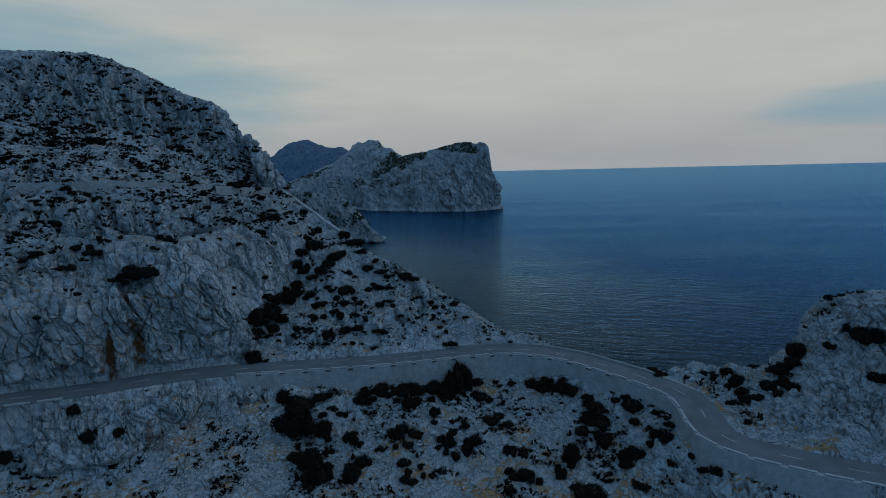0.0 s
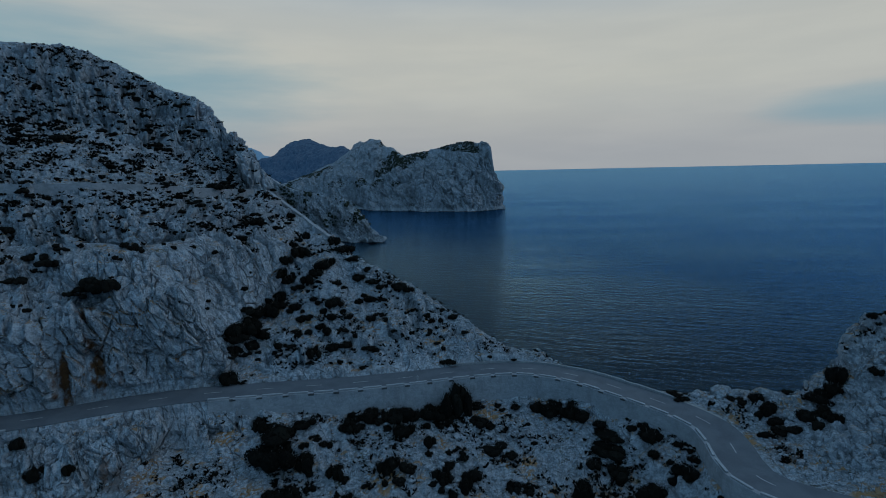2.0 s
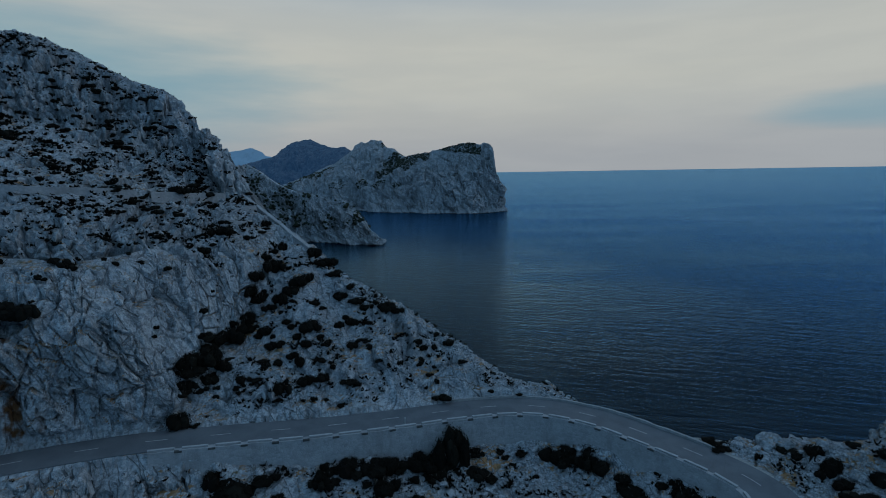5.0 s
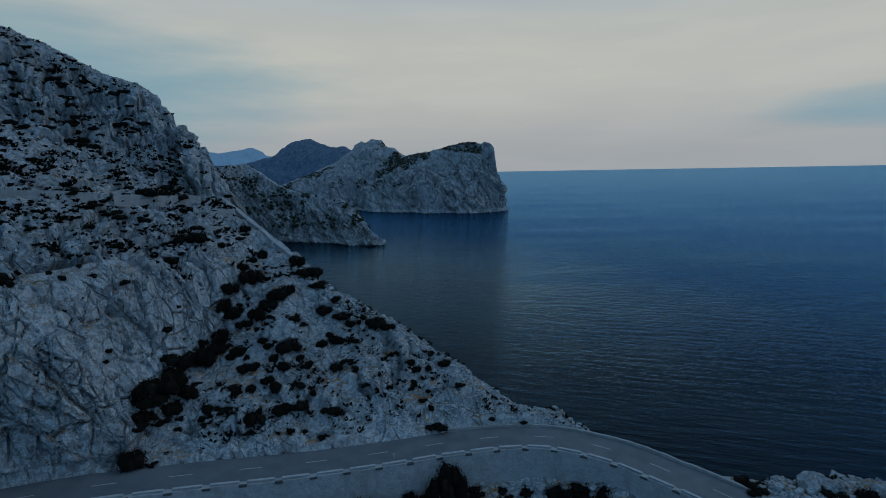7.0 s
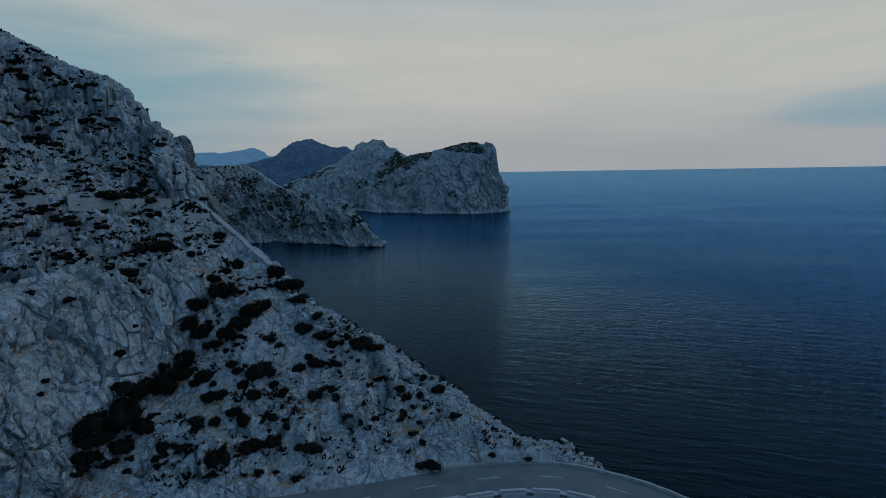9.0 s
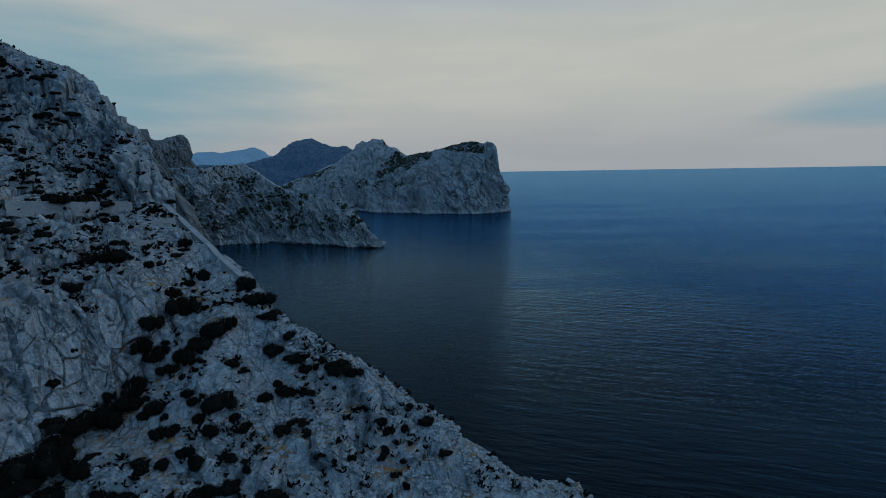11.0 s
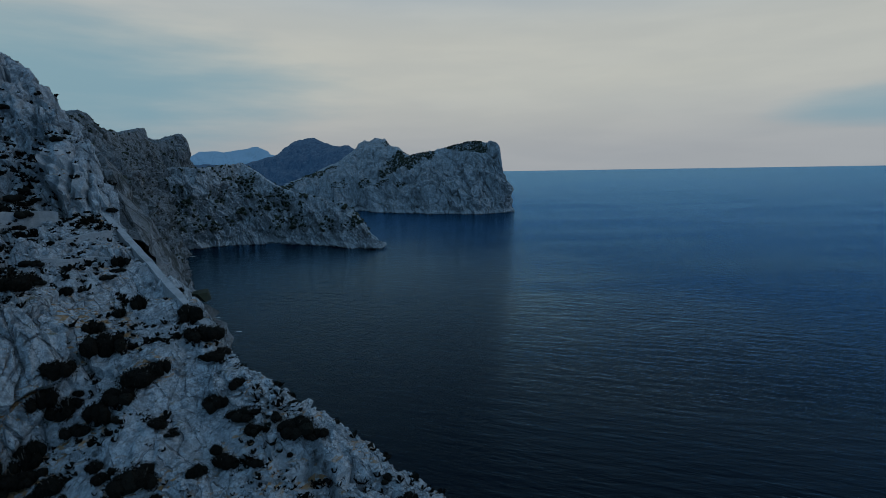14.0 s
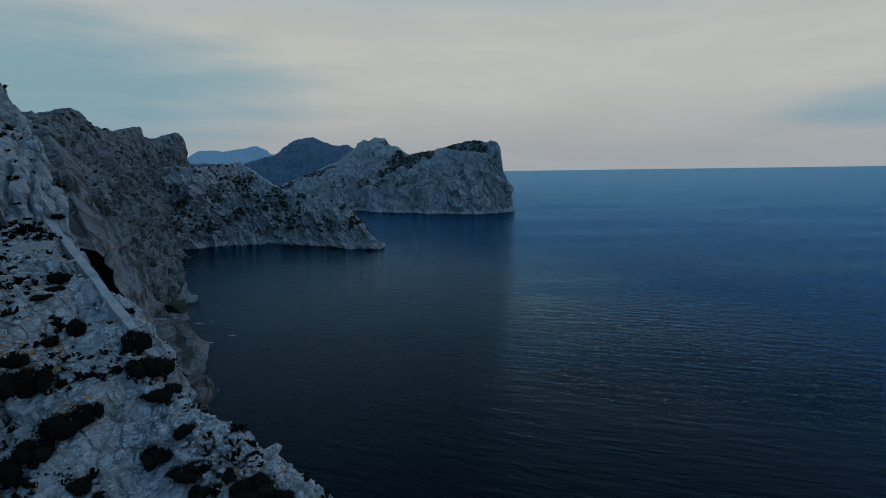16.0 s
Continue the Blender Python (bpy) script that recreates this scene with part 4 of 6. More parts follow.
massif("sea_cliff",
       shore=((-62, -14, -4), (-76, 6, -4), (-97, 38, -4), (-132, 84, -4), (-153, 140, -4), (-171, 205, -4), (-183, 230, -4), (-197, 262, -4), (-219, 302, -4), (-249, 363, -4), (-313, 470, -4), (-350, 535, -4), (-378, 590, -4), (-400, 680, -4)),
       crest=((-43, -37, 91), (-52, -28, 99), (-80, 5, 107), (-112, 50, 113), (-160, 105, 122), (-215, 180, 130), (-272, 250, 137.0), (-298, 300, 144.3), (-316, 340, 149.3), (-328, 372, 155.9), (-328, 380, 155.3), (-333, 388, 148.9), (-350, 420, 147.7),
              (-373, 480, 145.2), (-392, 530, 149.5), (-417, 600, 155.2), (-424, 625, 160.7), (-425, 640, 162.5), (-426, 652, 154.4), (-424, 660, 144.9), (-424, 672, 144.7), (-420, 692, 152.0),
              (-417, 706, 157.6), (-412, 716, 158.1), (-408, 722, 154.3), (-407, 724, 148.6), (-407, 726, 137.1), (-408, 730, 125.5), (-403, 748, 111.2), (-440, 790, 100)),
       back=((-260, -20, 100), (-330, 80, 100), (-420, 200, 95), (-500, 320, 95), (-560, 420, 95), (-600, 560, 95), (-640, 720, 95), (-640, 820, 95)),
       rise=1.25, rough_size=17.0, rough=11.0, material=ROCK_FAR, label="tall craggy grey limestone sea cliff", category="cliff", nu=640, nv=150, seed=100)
massif("promontory",
       shore=((-420, 560, -3), (-372, 585, -3), (-366, 612, -3), (-354, 638, -3), (-324, 658, -3), (-287, 666, -3), (-248, 668, -3), (-204, 653, -3), (-168, 634, -3), (-140, 611, -3), (-112, 603, -3),
              (-103, 606, -3), (-101, 614, -3), (-104, 630, -3)),
       crest=((-420, 640, 112), (-353, 642, 109), (-331, 690, 115), (-326, 720, 118), (-308, 715, 106.5), (-284, 705, 91), (-261, 695, 80), (-243, 690, 74), (-217, 685, 69), (-183, 675, 61),
              (-161, 668, 59), (-150, 660, 53), (-141, 650, 42.5), (-130, 638, 31.5), (-120, 626, 21), (-109, 617, 14), (-104, 613, 8)),
       back=((-420, 850, 40), (-350, 850, 30), (-270, 820, -3), (-190, 770, -3), (-140, 700, -3), (-112, 650, -3), (-106, 635, -3)),
       rise=0.8, rough_size=11.0, rough=6.0, material=ROCK_CAPE, label="low limestone promontory with scattered dark pines", category="promontory", nu=460, nv=110, seed=200)
massif("headland",
       shore=((-615, 1400, -3), (-500, 1350, -3), (-400, 1345, -3), (-320, 1340, -3), (-259, 1336, -3), (-214, 1290, -3), (-154, 1262, -3), (-95, 1217, -3), (-66, 1180, -3), (-14, 1205, -3), (51, 1178, -3),
              (92, 1206, -3), (117, 1228, -3), (121, 1262, -3)),
       crest=((-600, 1450, 20), (-535, 1495, 56), (-484, 1545, 78), (-421, 1595, 109), (-365, 1615, 136), (-318, 1610, 170), (-300, 1600, 187), (-271, 1580, 193), (-242, 1560, 200), (-214, 1540, 196), (-204, 1520, 178), (-194, 1500, 171), (-167, 1450, 164),
              (-150, 1420, 149), (-133, 1400, 143), (-89, 1370, 149), (-66, 1350, 150), (-28, 1320, 162), (0, 1300, 169), (28, 1290, 172), (53, 1280, 173), (70, 1265, 166), (82, 1255, 168.5), (94, 1242, 164),
              (99, 1234, 148), (103, 1229, 115), (110, 1225, 70), (115, 1230, 30)),
       back=((-640, 1480, -3), (-500, 1650, -3), (-250, 1700, -3), (-150, 1700, -3), (-50, 1600, -3), (30, 1450, -3), (90, 1350, -3), (112, 1300, -3), (118, 1270, -3)),
       rise=1.3, rough_size=36.0, rough=13.0, material=ROCK_DISTANT, label="massive pale limestone headland rising sheer from the sea", category="headland", nu=420, nv=120, seed=300)
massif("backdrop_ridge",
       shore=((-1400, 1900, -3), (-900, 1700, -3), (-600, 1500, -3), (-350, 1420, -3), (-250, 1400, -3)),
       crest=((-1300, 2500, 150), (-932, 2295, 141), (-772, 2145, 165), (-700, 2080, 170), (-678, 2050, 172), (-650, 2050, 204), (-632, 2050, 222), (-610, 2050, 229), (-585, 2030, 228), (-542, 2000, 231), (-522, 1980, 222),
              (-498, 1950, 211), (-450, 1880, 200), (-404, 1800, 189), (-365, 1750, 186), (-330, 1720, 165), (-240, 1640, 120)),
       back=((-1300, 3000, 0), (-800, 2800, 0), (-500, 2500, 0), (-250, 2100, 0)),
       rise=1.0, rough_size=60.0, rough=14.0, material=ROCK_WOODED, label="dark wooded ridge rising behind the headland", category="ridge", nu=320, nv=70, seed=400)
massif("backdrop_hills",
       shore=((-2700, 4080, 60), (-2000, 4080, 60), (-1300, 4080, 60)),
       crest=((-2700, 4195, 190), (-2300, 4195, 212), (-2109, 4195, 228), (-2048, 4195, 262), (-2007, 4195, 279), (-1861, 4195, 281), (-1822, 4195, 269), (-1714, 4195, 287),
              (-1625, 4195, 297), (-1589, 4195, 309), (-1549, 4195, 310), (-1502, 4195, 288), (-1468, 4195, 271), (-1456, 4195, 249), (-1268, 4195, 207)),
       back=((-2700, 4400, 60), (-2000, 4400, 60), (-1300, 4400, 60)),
       rise=1.0, rough_size=150.0, rough=12.0, material=FAR_HAZE, label="distant hazy blue hills", category="hills", nu=120, nv=20, seed=500)

# ---- the road ----


def strip(name, left, right, thick, material, parent=None, label=""):
    """A flat strip between two lines, with a thickness."""
    n = len(left)
    top = np.stack([left, right], 1)
    P = np.stack([top[:, 0] - (0, 0, thick), top[:, 0], top[:, 1], top[:, 1] - (0, 0, thick)], 1)
    ob = new(name, grid_mesh(name, P, material, False))
    if parent:
        ob.parent = parent
    return tagged(ob, label)


road = strip("road", road_edge(-ROAD_HALF), road_edge(ROAD_HALF + 0.1), 0.35, ASPHALT)
tagged(road, "narrow worn grey asphalt mountain road", "road", kind="structure")
# centre dashes
for k in range(6, len(road_mid) - 10, 15):
    strip("lane_dash", road_edge(-0.07, 0.012)[k:k + 6], road_edge(0.07, 0.012)[k:k + 6], 0.008, PAINT, road)


def road_span(x0, x1):
    """Steps of the road's line whose middle lies between two x, on its way out to the bend."""
    k = np.nonzero((road_mid[:, 0] > x0) & (road_mid[:, 0] < x1))[0]
    return k


# pale gravel verge on the outside of the bend
k = road_span(28, 34.6)
k = k[road_mid[k, 1] > -100]
bulge = np.sin(np.linspace(0, math.pi, len(k)))[:, None]
outer_line = road_edge(-ROAD_HALF, 0.02)[k]
outer_line[:, :2] -= road_out[k] * (0.2 + 2.8 * bulge)
outer_line[:, 2] += 0.25 * bulge[:, 0]
tagged(strip("pavement", outer_line, road_edge(-ROAD_HALF, -0.006)[k], 0.6, GRAVEL), "pale gravel verge beside the bend", "verge", kind="structure")

# ---- walls ----


def wall_run(name, top, width, foot, material, out, label, category, rows=7, seed=0, kind="structure"):
    """An upright wall under a line of top points, down to foot heights; out: its outward direction at each point."""
    n = len(top)
    o = np.c_[out, np.zeros(n)]
    outer = []
    for r in range(rows):
        f = r / (rows - 1)
        line = top + o * (width / 2 + 0.10 * f * (top[:, 2] - foot)[:, None] * 0.5)
        line[:, 2] = foot + (top[:, 2] - foot) * (1 - f)
        outer.append(line)
    inner_top = top - o * width / 2
    inner_low = inner_top.copy()
    inner_low[:, 2] = foot
    P = np.stack([inner_low, inner_top] + outer)
    q = P.reshape(-1, 3)
    P = P + 0.06 * np.stack([fbm(q / 1.3, 3, seed + 1), fbm(q / 1.3, 3, seed + 2), fbm(q / 1.3, 3, seed + 3)], -1).reshape(P.shape)
    ob = new(name, grid_mesh(name, np.ascontiguousarray(P.transpose(1, 0, 2)), material, False))
    return tagged(ob, label, category, kind=kind)


def foot_of(line, drop=0.8):
    return np.array([ground_z(p[0], p[1]) for p in line]) - drop


k = road_span(-40, 48)
k = k[k < len(road_mid) - 30]
top = road_edge(ROAD_HALF + 0.40, 0.03)[k]
foot = np.minimum(foot_of(road_edge(ROAD_HALF + 1.3)[k]), top[:, 2] - 1.0)
wall_run("retaining_wall", top, 0.75, foot, MASONRY, road_out[k], "long pale rubble retaining wall carrying the road", "wall", rows=9, seed=700)
k = road_span(-1.0, 31)
k = k[road_mid[k, 1] > -94]
top = road_edge(-ROAD_HALF - 0.15, 0.34)[k]
wall_run("kerb_wall", top, 0.32, top[:, 2] - 1.2, CONCRETE, -road_out[k], "low whitewashed kerb wall round the bend", "kerb", rows=4, seed=720)


def track_wall(name, corners, high, label, seed):
    line = dense(corners, 0.5)
    d = np.gradient(line[:, :2], axis=0)
    d /= np.linalg.norm(d, axis=1)[:, None]
    wob = fbm(line / 2.5, 3, seed) * 0.12
    top = line + np.c_[np.zeros((len(line), 2)), wob]
    return wall_run(name, top, 0.9, top[:, 2] - high, MASONRY, np.stack([d[:, 1], -d[:, 0]], 1), label, "wall", rows=6, seed=seed)


track_wall("spur_wall", ((-45.2, -42.0, 95.9), (-40.2, -45.6, 93.0), (-33.5, -50.7, 89.1), (-29.3, -53.9, 86.7), (-25.0, -57.1, 84.3)), 2.4,
           "straight dry stone wall running down the spur's edge", 740)
track_wall("track_wall", ((-84, -87.6, 99.3), (-71.5, -81.9, 99.0), (-64.3, -77.4, 98.9), (-57.6, -70.0, 98.3), (-54.6, -65.4, 97.8)), 1.9,
           "low pale wall along the old mule track", 760)
track_wall("track_wall", ((-53.5, -63.6, 97.6), (-51.2, -58.9, 97.1), (-48.6, -52.6, 96.7), (-46.6, -48.9, 96.4)), 1.9, "low pale wall along the old mule track", 780)
track_wall("terrace_wall", ((-45.3, -56.2, 92.8), (-43.6, -51.9, 93.4), (-42.0, -49.5, 93.9), (-41.1, -47.4, 93.9)), 1.6, "short ramped terrace wall on the slope", 800)
track_wall("terrace_wall", ((-43.2, -57.2, 91.8), (-41.5, -55.0, 91.5), (-40.4, -52.0, 91.3), (-38.2, -50.8, 91.0)), 1.4, "short level terrace wall on the slope", 820)

# ---- parapet of separate blocks along the valley edge ----


def box(bm, sx, sy, sz, z0=0.0, bevel=0.04):
    r = bmesh.ops.create_cube(bm, size=1.0)
    bmesh.ops.scale(bm, vec=(sx, sy, sz), verts=r["verts"])
    bmesh.ops.translate(bm, vec=(0, 0, z0 + sz / 2), verts=r["verts"])
    if bevel:
        bmesh.ops.bevel(bm, geom=bm.edges[:], offset=bevel, segments=1, affect="EDGES")


def parapet_block(length):
    bm = bmesh.new()
    box(bm, length, 0.34, 0.22, 0.0, 0.03)
    base = part("parapet_block", bm, CONCRETE)
    bm = bmesh.new()
    box(bm, length + 0.04, 0.36, 0.05, 0.22, 0.02)
    part("coping", bm, COPING, base, "pale worn coping slab")
    return tagged(base, "whitewashed masonry parapet block on the road's edge", "parapet", "parapet blocks along the road")


# added dark bar: paints the shade seen in each gap between blocks
def gap_shade():
    bm = bmesh.new()
    box(bm, 0.85, 0.3, 0.26, -0.30, 0.02)
    return tagged(part("gap_shade_bar", bm, SHADED_GAP), "dark bar standing for the shade between two parapet blocks", "drain", "drain sills along the road")


edge = road_edge(ROAD_HALF + 0.38)
run = np.concatenate([[0], np.cumsum(np.linalg.norm(np.diff(edge, axis=0), axis=1))])


def on_edge(s):
    p = np.array([np.interp(s, run, edge[:, c]) for c in range(3)])
    q = np.array([np.interp(s + 0.2, run, edge[:, c]) for c in range(3)])
    d = q - p
    return p, math.degrees(math.atan2(d[1], d[0])), math.degrees(math.atan2(d[2], np.hypot(d[0], d[1])))


block = shade_bar = None
s = 4.0
while s < run[-1] - 8:
    p, turn, tilt = on_edge(s)
    if not -58.0 < p[0] < -37.5:
        m = pose(p[0], p[1], p[2] + 0.02, 0, -tilt, turn)
        if block is None:
            block = parapet_block(2.95)
            block.matrix_world = m
        else:
            copy_thing(block, m)
        if -38 < p[0] < 25:
            q, turn, tilt = on_edge(s + 1.9)
            q = q + 0.34 * np.array((math.sin(radians(turn)), -math.cos(radians(turn)), 0))
            m = pose(q[0], q[1], q[2] + 0.06, 0, -tilt, turn)
            if shade_bar is None:
                shade_bar = gap_shade()
                shade_bar.matrix_world = m
            else:
                copy_thing(shade_bar, m)
    s += 3.8


def marker_post():
    bm = bmesh.new()
    box(bm, 0.22, 0.22, 0.95, 0, 0.04)
    base = part("marker_post", bm, CONCRETE)
    bm = bmesh.new()
    bmesh.ops.create_cone(bm, cap_ends=True, segments=8, radius1=0.16, radius2=0.03, depth=0.16)
    bmesh.ops.translate(bm, vec=(0, 0, 1.02), verts=bm.verts)
    part("cap", bm, COPING, base)
    return tagged(base, "small white stone kilometre post beside the parapet", "post")


p, turn, tilt = on_edge(float(np.interp(-8.3, edge[:200, 0], run[:200])))
marker_post().matrix_world = pose(p[0], p[1] + 0.62, p[2], 0, 0, turn)

# ---- shrubs ----


def lobes(rng, n):
    out = []
    for k in range(n):
        a, r = rng.uniform(0, 2 * math.pi), rng.uniform(0.0, 0.78) ** 0.8
        out.append((r * math.cos(a), r * math.sin(a), rng.uniform(0.14, 0.42), rng.uniform(0.22, 0.50)))
    return out


def crown_mesh(seed, tall=0.8, leaves_n=1500):
    """Foliage of a cushion-shaped shrub of radius 1: a dense heart and many small leaf sprays."""
    rng = random.Random(seed)
    parts = lobes(rng, 11)
    verts, faces = [], []
    ball = bmesh.new()
    bmesh.ops.create_icosphere(ball, subdivisions=2, radius=1.0)
    ico = np.array([v.co[:] for v in ball.verts])
    tri = [[v.index for v in f.verts] for f in ball.faces]
    ball.free()
    for cx, cy, cz, r in parts:
        base = len(verts)
        q = ico * (1 + 0.22 * fbm(ico * 1.9 + 13 * cx + seed, 3, seed)[:, None])
        q = q * np.array((r, r, r * tall)) * 0.88 + np.array((cx, cy, cz * tall))
        q[:, 2] = np.maximum(q[:, 2], -0.25)
        verts.extend(q.tolist())
        faces.extend([[base + i for i in f] for f in tri])
    for k in range(leaves_n):
        cx, cy, cz, r = parts[rng.randrange(len(parts))]
        d = Vector((rng.gauss(0, 1), rng.gauss(0, 1), rng.gauss(0.35, 0.9))).normalized()
        c = Vector((cx, cy, cz * tall)) + Vector((d.x * r, d.y * r, d.z * r * tall)) * rng.uniform(0.86, 1.16)
        u = d.orthogonal().normalized()
        u.rotate(Matrix.Rotation(rng.uniform(0, 6.28), 3, d))
        w = d.cross(u)
        s = rng.uniform(0.025, 0.065)
        tip = d * s * rng.uniform(0.6, 1.7)
        base = len(verts)
        verts.extend([tuple(c - u * s), tuple(c + w * s * 0.5 + tip * 0.3), tuple(c + u * s * 0.8 + tip), tuple(c - w * s * 0.5 + tip * 0.2)])
        faces.append([base, base + 1, base + 2, base + 3])
    me = bpy.data.meshes.new("crown")
    me.from_pydata(verts, [], faces)
    me.materials.append(LEAF)
    return me


def stems_mesh(seed):
    rng = random.Random(seed)
    bm = bmesh.new()
    for k in range(5):
        a = k * 1.26 + rng.uniform(-0.4, 0.4)
        r = bmesh.ops.create_cone(bm, cap_ends=True, segments=6, radius1=0.05, radius2=0.018, depth=0.75)
        m = pose(0.10 * math.cos(a), 0.10 * math.sin(a), 0.05) @ Matrix.Rotation(rng.uniform(0.4, 0.9), 4, (-math.sin(a), math.cos(a), 0)) @ pose(0, 0, 0.2)
        bmesh.ops.transform(bm, matrix=m, verts=r["verts"])
    me = bpy.data.meshes.new("wood_base")
    bm.to_mesh(me)
    bm.free()
    me.materials.append(BARK)
    return me


def top_z(x, y):
    """Height of whatever ground or rock lies uppermost at a place."""
    hit, place, _, _, _, _ = scene.ray_cast(DEPTH, (x, y, 300), (0, 0, -1))
    return place.z if hit else ground_z(x, y)


bpy.context.view_layer.update()
DEPTH = bpy.context.evaluated_depsgraph_get()
SHRUBS = []
for k in range(7):
    SHRUBS.append((crown_mesh(900 + k, (0.75, 0.85, 0.65, 0.95, 0.7, 0.8, 1.25)[k]), stems_mesh(950 + k)))


def shrub(x, y, r, kind, label, group, squash=1.0, turn=None, long=1.0, height=None):
    rng = random.Random(int(x * 31 + y * 57 + r * 11))
    ob = new("shrub")
    d, _ = road_distance(np.array([[x, y]]))
    if 0 < d[0] < ROAD_HALF + 1.0 + 0.75 * r:
        k = int(np.argmin(np.hypot(*(road_mid[:, :2] - (x, y)).T)))
        x, y = road_mid[k, :2] + road_out[k] * (ROAD_HALF + 1.0 + 0.75 * r)
    z = min(top_z(x, y), ground_z(x, y) + 2.0) - 0.10 * r if height is None else height - 0.3 * r
    ob.matrix_world = pose(x, y, z, 0, 0, math.degrees(rng.uniform(0, 6.28)) if turn is None else turn) @ Matrix.Diagonal((r * long, r * rng.uniform(0.75, 1.0), r * squash * rng.uniform(0.8, 1.15), 1))
    for name, me in zip(("crown", "wood_base"), SHRUBS[kind]):
        c = new(name, me)
        c.parent = ob
    return tagged(ob, label, "shrub", group)


# x, y, radius and height (in radii) of the shrubs, area by area
BASIN_SHRUBS_A = ((-31.7, -95.2, 1.2, 1.2), (-29.1, -99.3, 3.1, 1.1), (-27.9, -96.6, 2.5, 0.6), (-25.8, -94.4, 1.7, 0.5), (-23.8, -100.1, 1.4, 1.3), (-23, -100.5, 0.6, 1.5), (-22.9, -95.9, 0.8, 1),
    (-21.8, -96.3, 0.8, 1), (-20.7, -96.6, 0.5, 1.5), (-24.4, -97.6, 0.6, 1.2), (-19.3, -100.2, 1.3, 1), (-18.1, -100.8, 0.8, 0.6), (-27.1, -105, 1.1, 0.9), (-25.1, -105.2, 1.9, 1),
    (-23.2, -107.7, 1.8, 1.5), (-23.6, -109.7, 1.3, 0.6), (-22.6, -102.7, 0.9, 1.2), (-22.3, -105.7, 0.7, 1.6), (-18.4, -107.3, 1.6, 1.6), (-17.4, -104.5, 1.3, 1.1), (-18.2, -90.2, 1.4, 0.8),
    (-16.3, -89.7, 1.4, 1), (-13.7, -88.8, 1.9, 0.5))
BASIN_SHRUBS_B = ((-11.7, -89.1, 1.7, 1), (-9.7, -87.5, 1.5, 1), (-7.7, -86.8, 1.5, 0.8), (-6, -86.1, 1.3, 0.9), (-1.6, -84.5, 1.1, 1.6), (-5.6, -88.4, 1.4, 0.9), (-4, -89.1, 1.5, 0.6),
    (-6.7, -90.5, 0.7, 1.2), (-2.6, -87.5, 1, 0.8), (-18.6, -93.1, 1.2, 1), (-17.1, -93.3, 0.9, 0.8), (-18.4, -91.1, 0.6, 1.6), (-10.9, -93.2, 1.7, 1.1), (-6.3, -94.4, 0.9, 1.6),
    (-6.3, -96.4, 0.6, 1.1), (-1.8, -93.9, 0.9, 1), (-1.1, -96, 0.8, 0.9), (-3.3, -95.5, 0.6, 0.8), (-11, -99, 1.3, 1.2), (-9, -99.5, 1.1, 0.7), (-10.2, -101.4, 1.1, 0.5),
    (-12.3, -99.9, 0.9, 1.5), (-14.4, -101.8, 0.8, 1))
BASIN_SHRUBS_C = ((-12.2, -101.7, 0.5, 1.5), (-4.2, -100.5, 1.1, 1.3), (-3.6, -98.2, 1, 0.8), (-5.6, -101.4, 0.7, 0.8), (-4.2, -102.4, 0.6, 1.1), (0, -98.9, 1.4, 0.9), (-1.1, -101.3, 1.1, 1.3),
    (-2.7, -103.1, 0.7, 1.6), (-10.7, -104.6, 1.1, 0.9), (-9.8, -106.1, 0.7, 1.2), (-10.1, -107.4, 1.4, 0.5), (-8.1, -104.9, 0.6, 1.1), (-7.7, -107.2, 0.5, 1.1), (-5.5, -106.1, 0.7, 0.6),
    (-6.3, -106.9, 0.6, 1.1), (3.7, -92.9, 2.2, 0.5), (6, -93.3, 1.4, 0.6), (1.9, -87.9, 1.5, 0.8), (3.1, -88.4, 0.9, 0.6), (1.3, -83.5, 1.1, 0.9), (4.6, -82.6, 0.9, 0.5),
    (5.4, -84.5, 0.7, 0.8), (8.1, -82.9, 1.1, 0.5))
BEND_SHRUBS_A = ((6.1, -99.8, 1.1, 1.6), (8.1, -99.4, 1.3, 0.9), (7.1, -105.6, 1.5, 0.9), (9.6, -106.3, 0.6, 1.6), (4.8, -109.2, 0.8, 1.4), (5.2, -104.4, 0.7, 1.6), (10.2, -90.6, 0.6, 1.1),
    (9.6, -87.2, 0.5, 1.1), (13.2, -84.1, 1.8, 0.7), (14.5, -83.5, 1.1, 1.1), (17.1, -85.5, 1.5, 1.4), (18.5, -87.1, 1.4, 0.9), (22.5, -90.6, 2.3, 0.5), (24.6, -92, 0.9, 0.8),
    (20.9, -89.1, 1.1, 0.9), (21.9, -93, 2.6, 0.5), (18.3, -95.3, 1.3, 0.8), (18.1, -90.4, 0.5, 0.6), (21.8, -97.3, 1.8, 0.6), (27.7, -93.8, 1.6, 1))
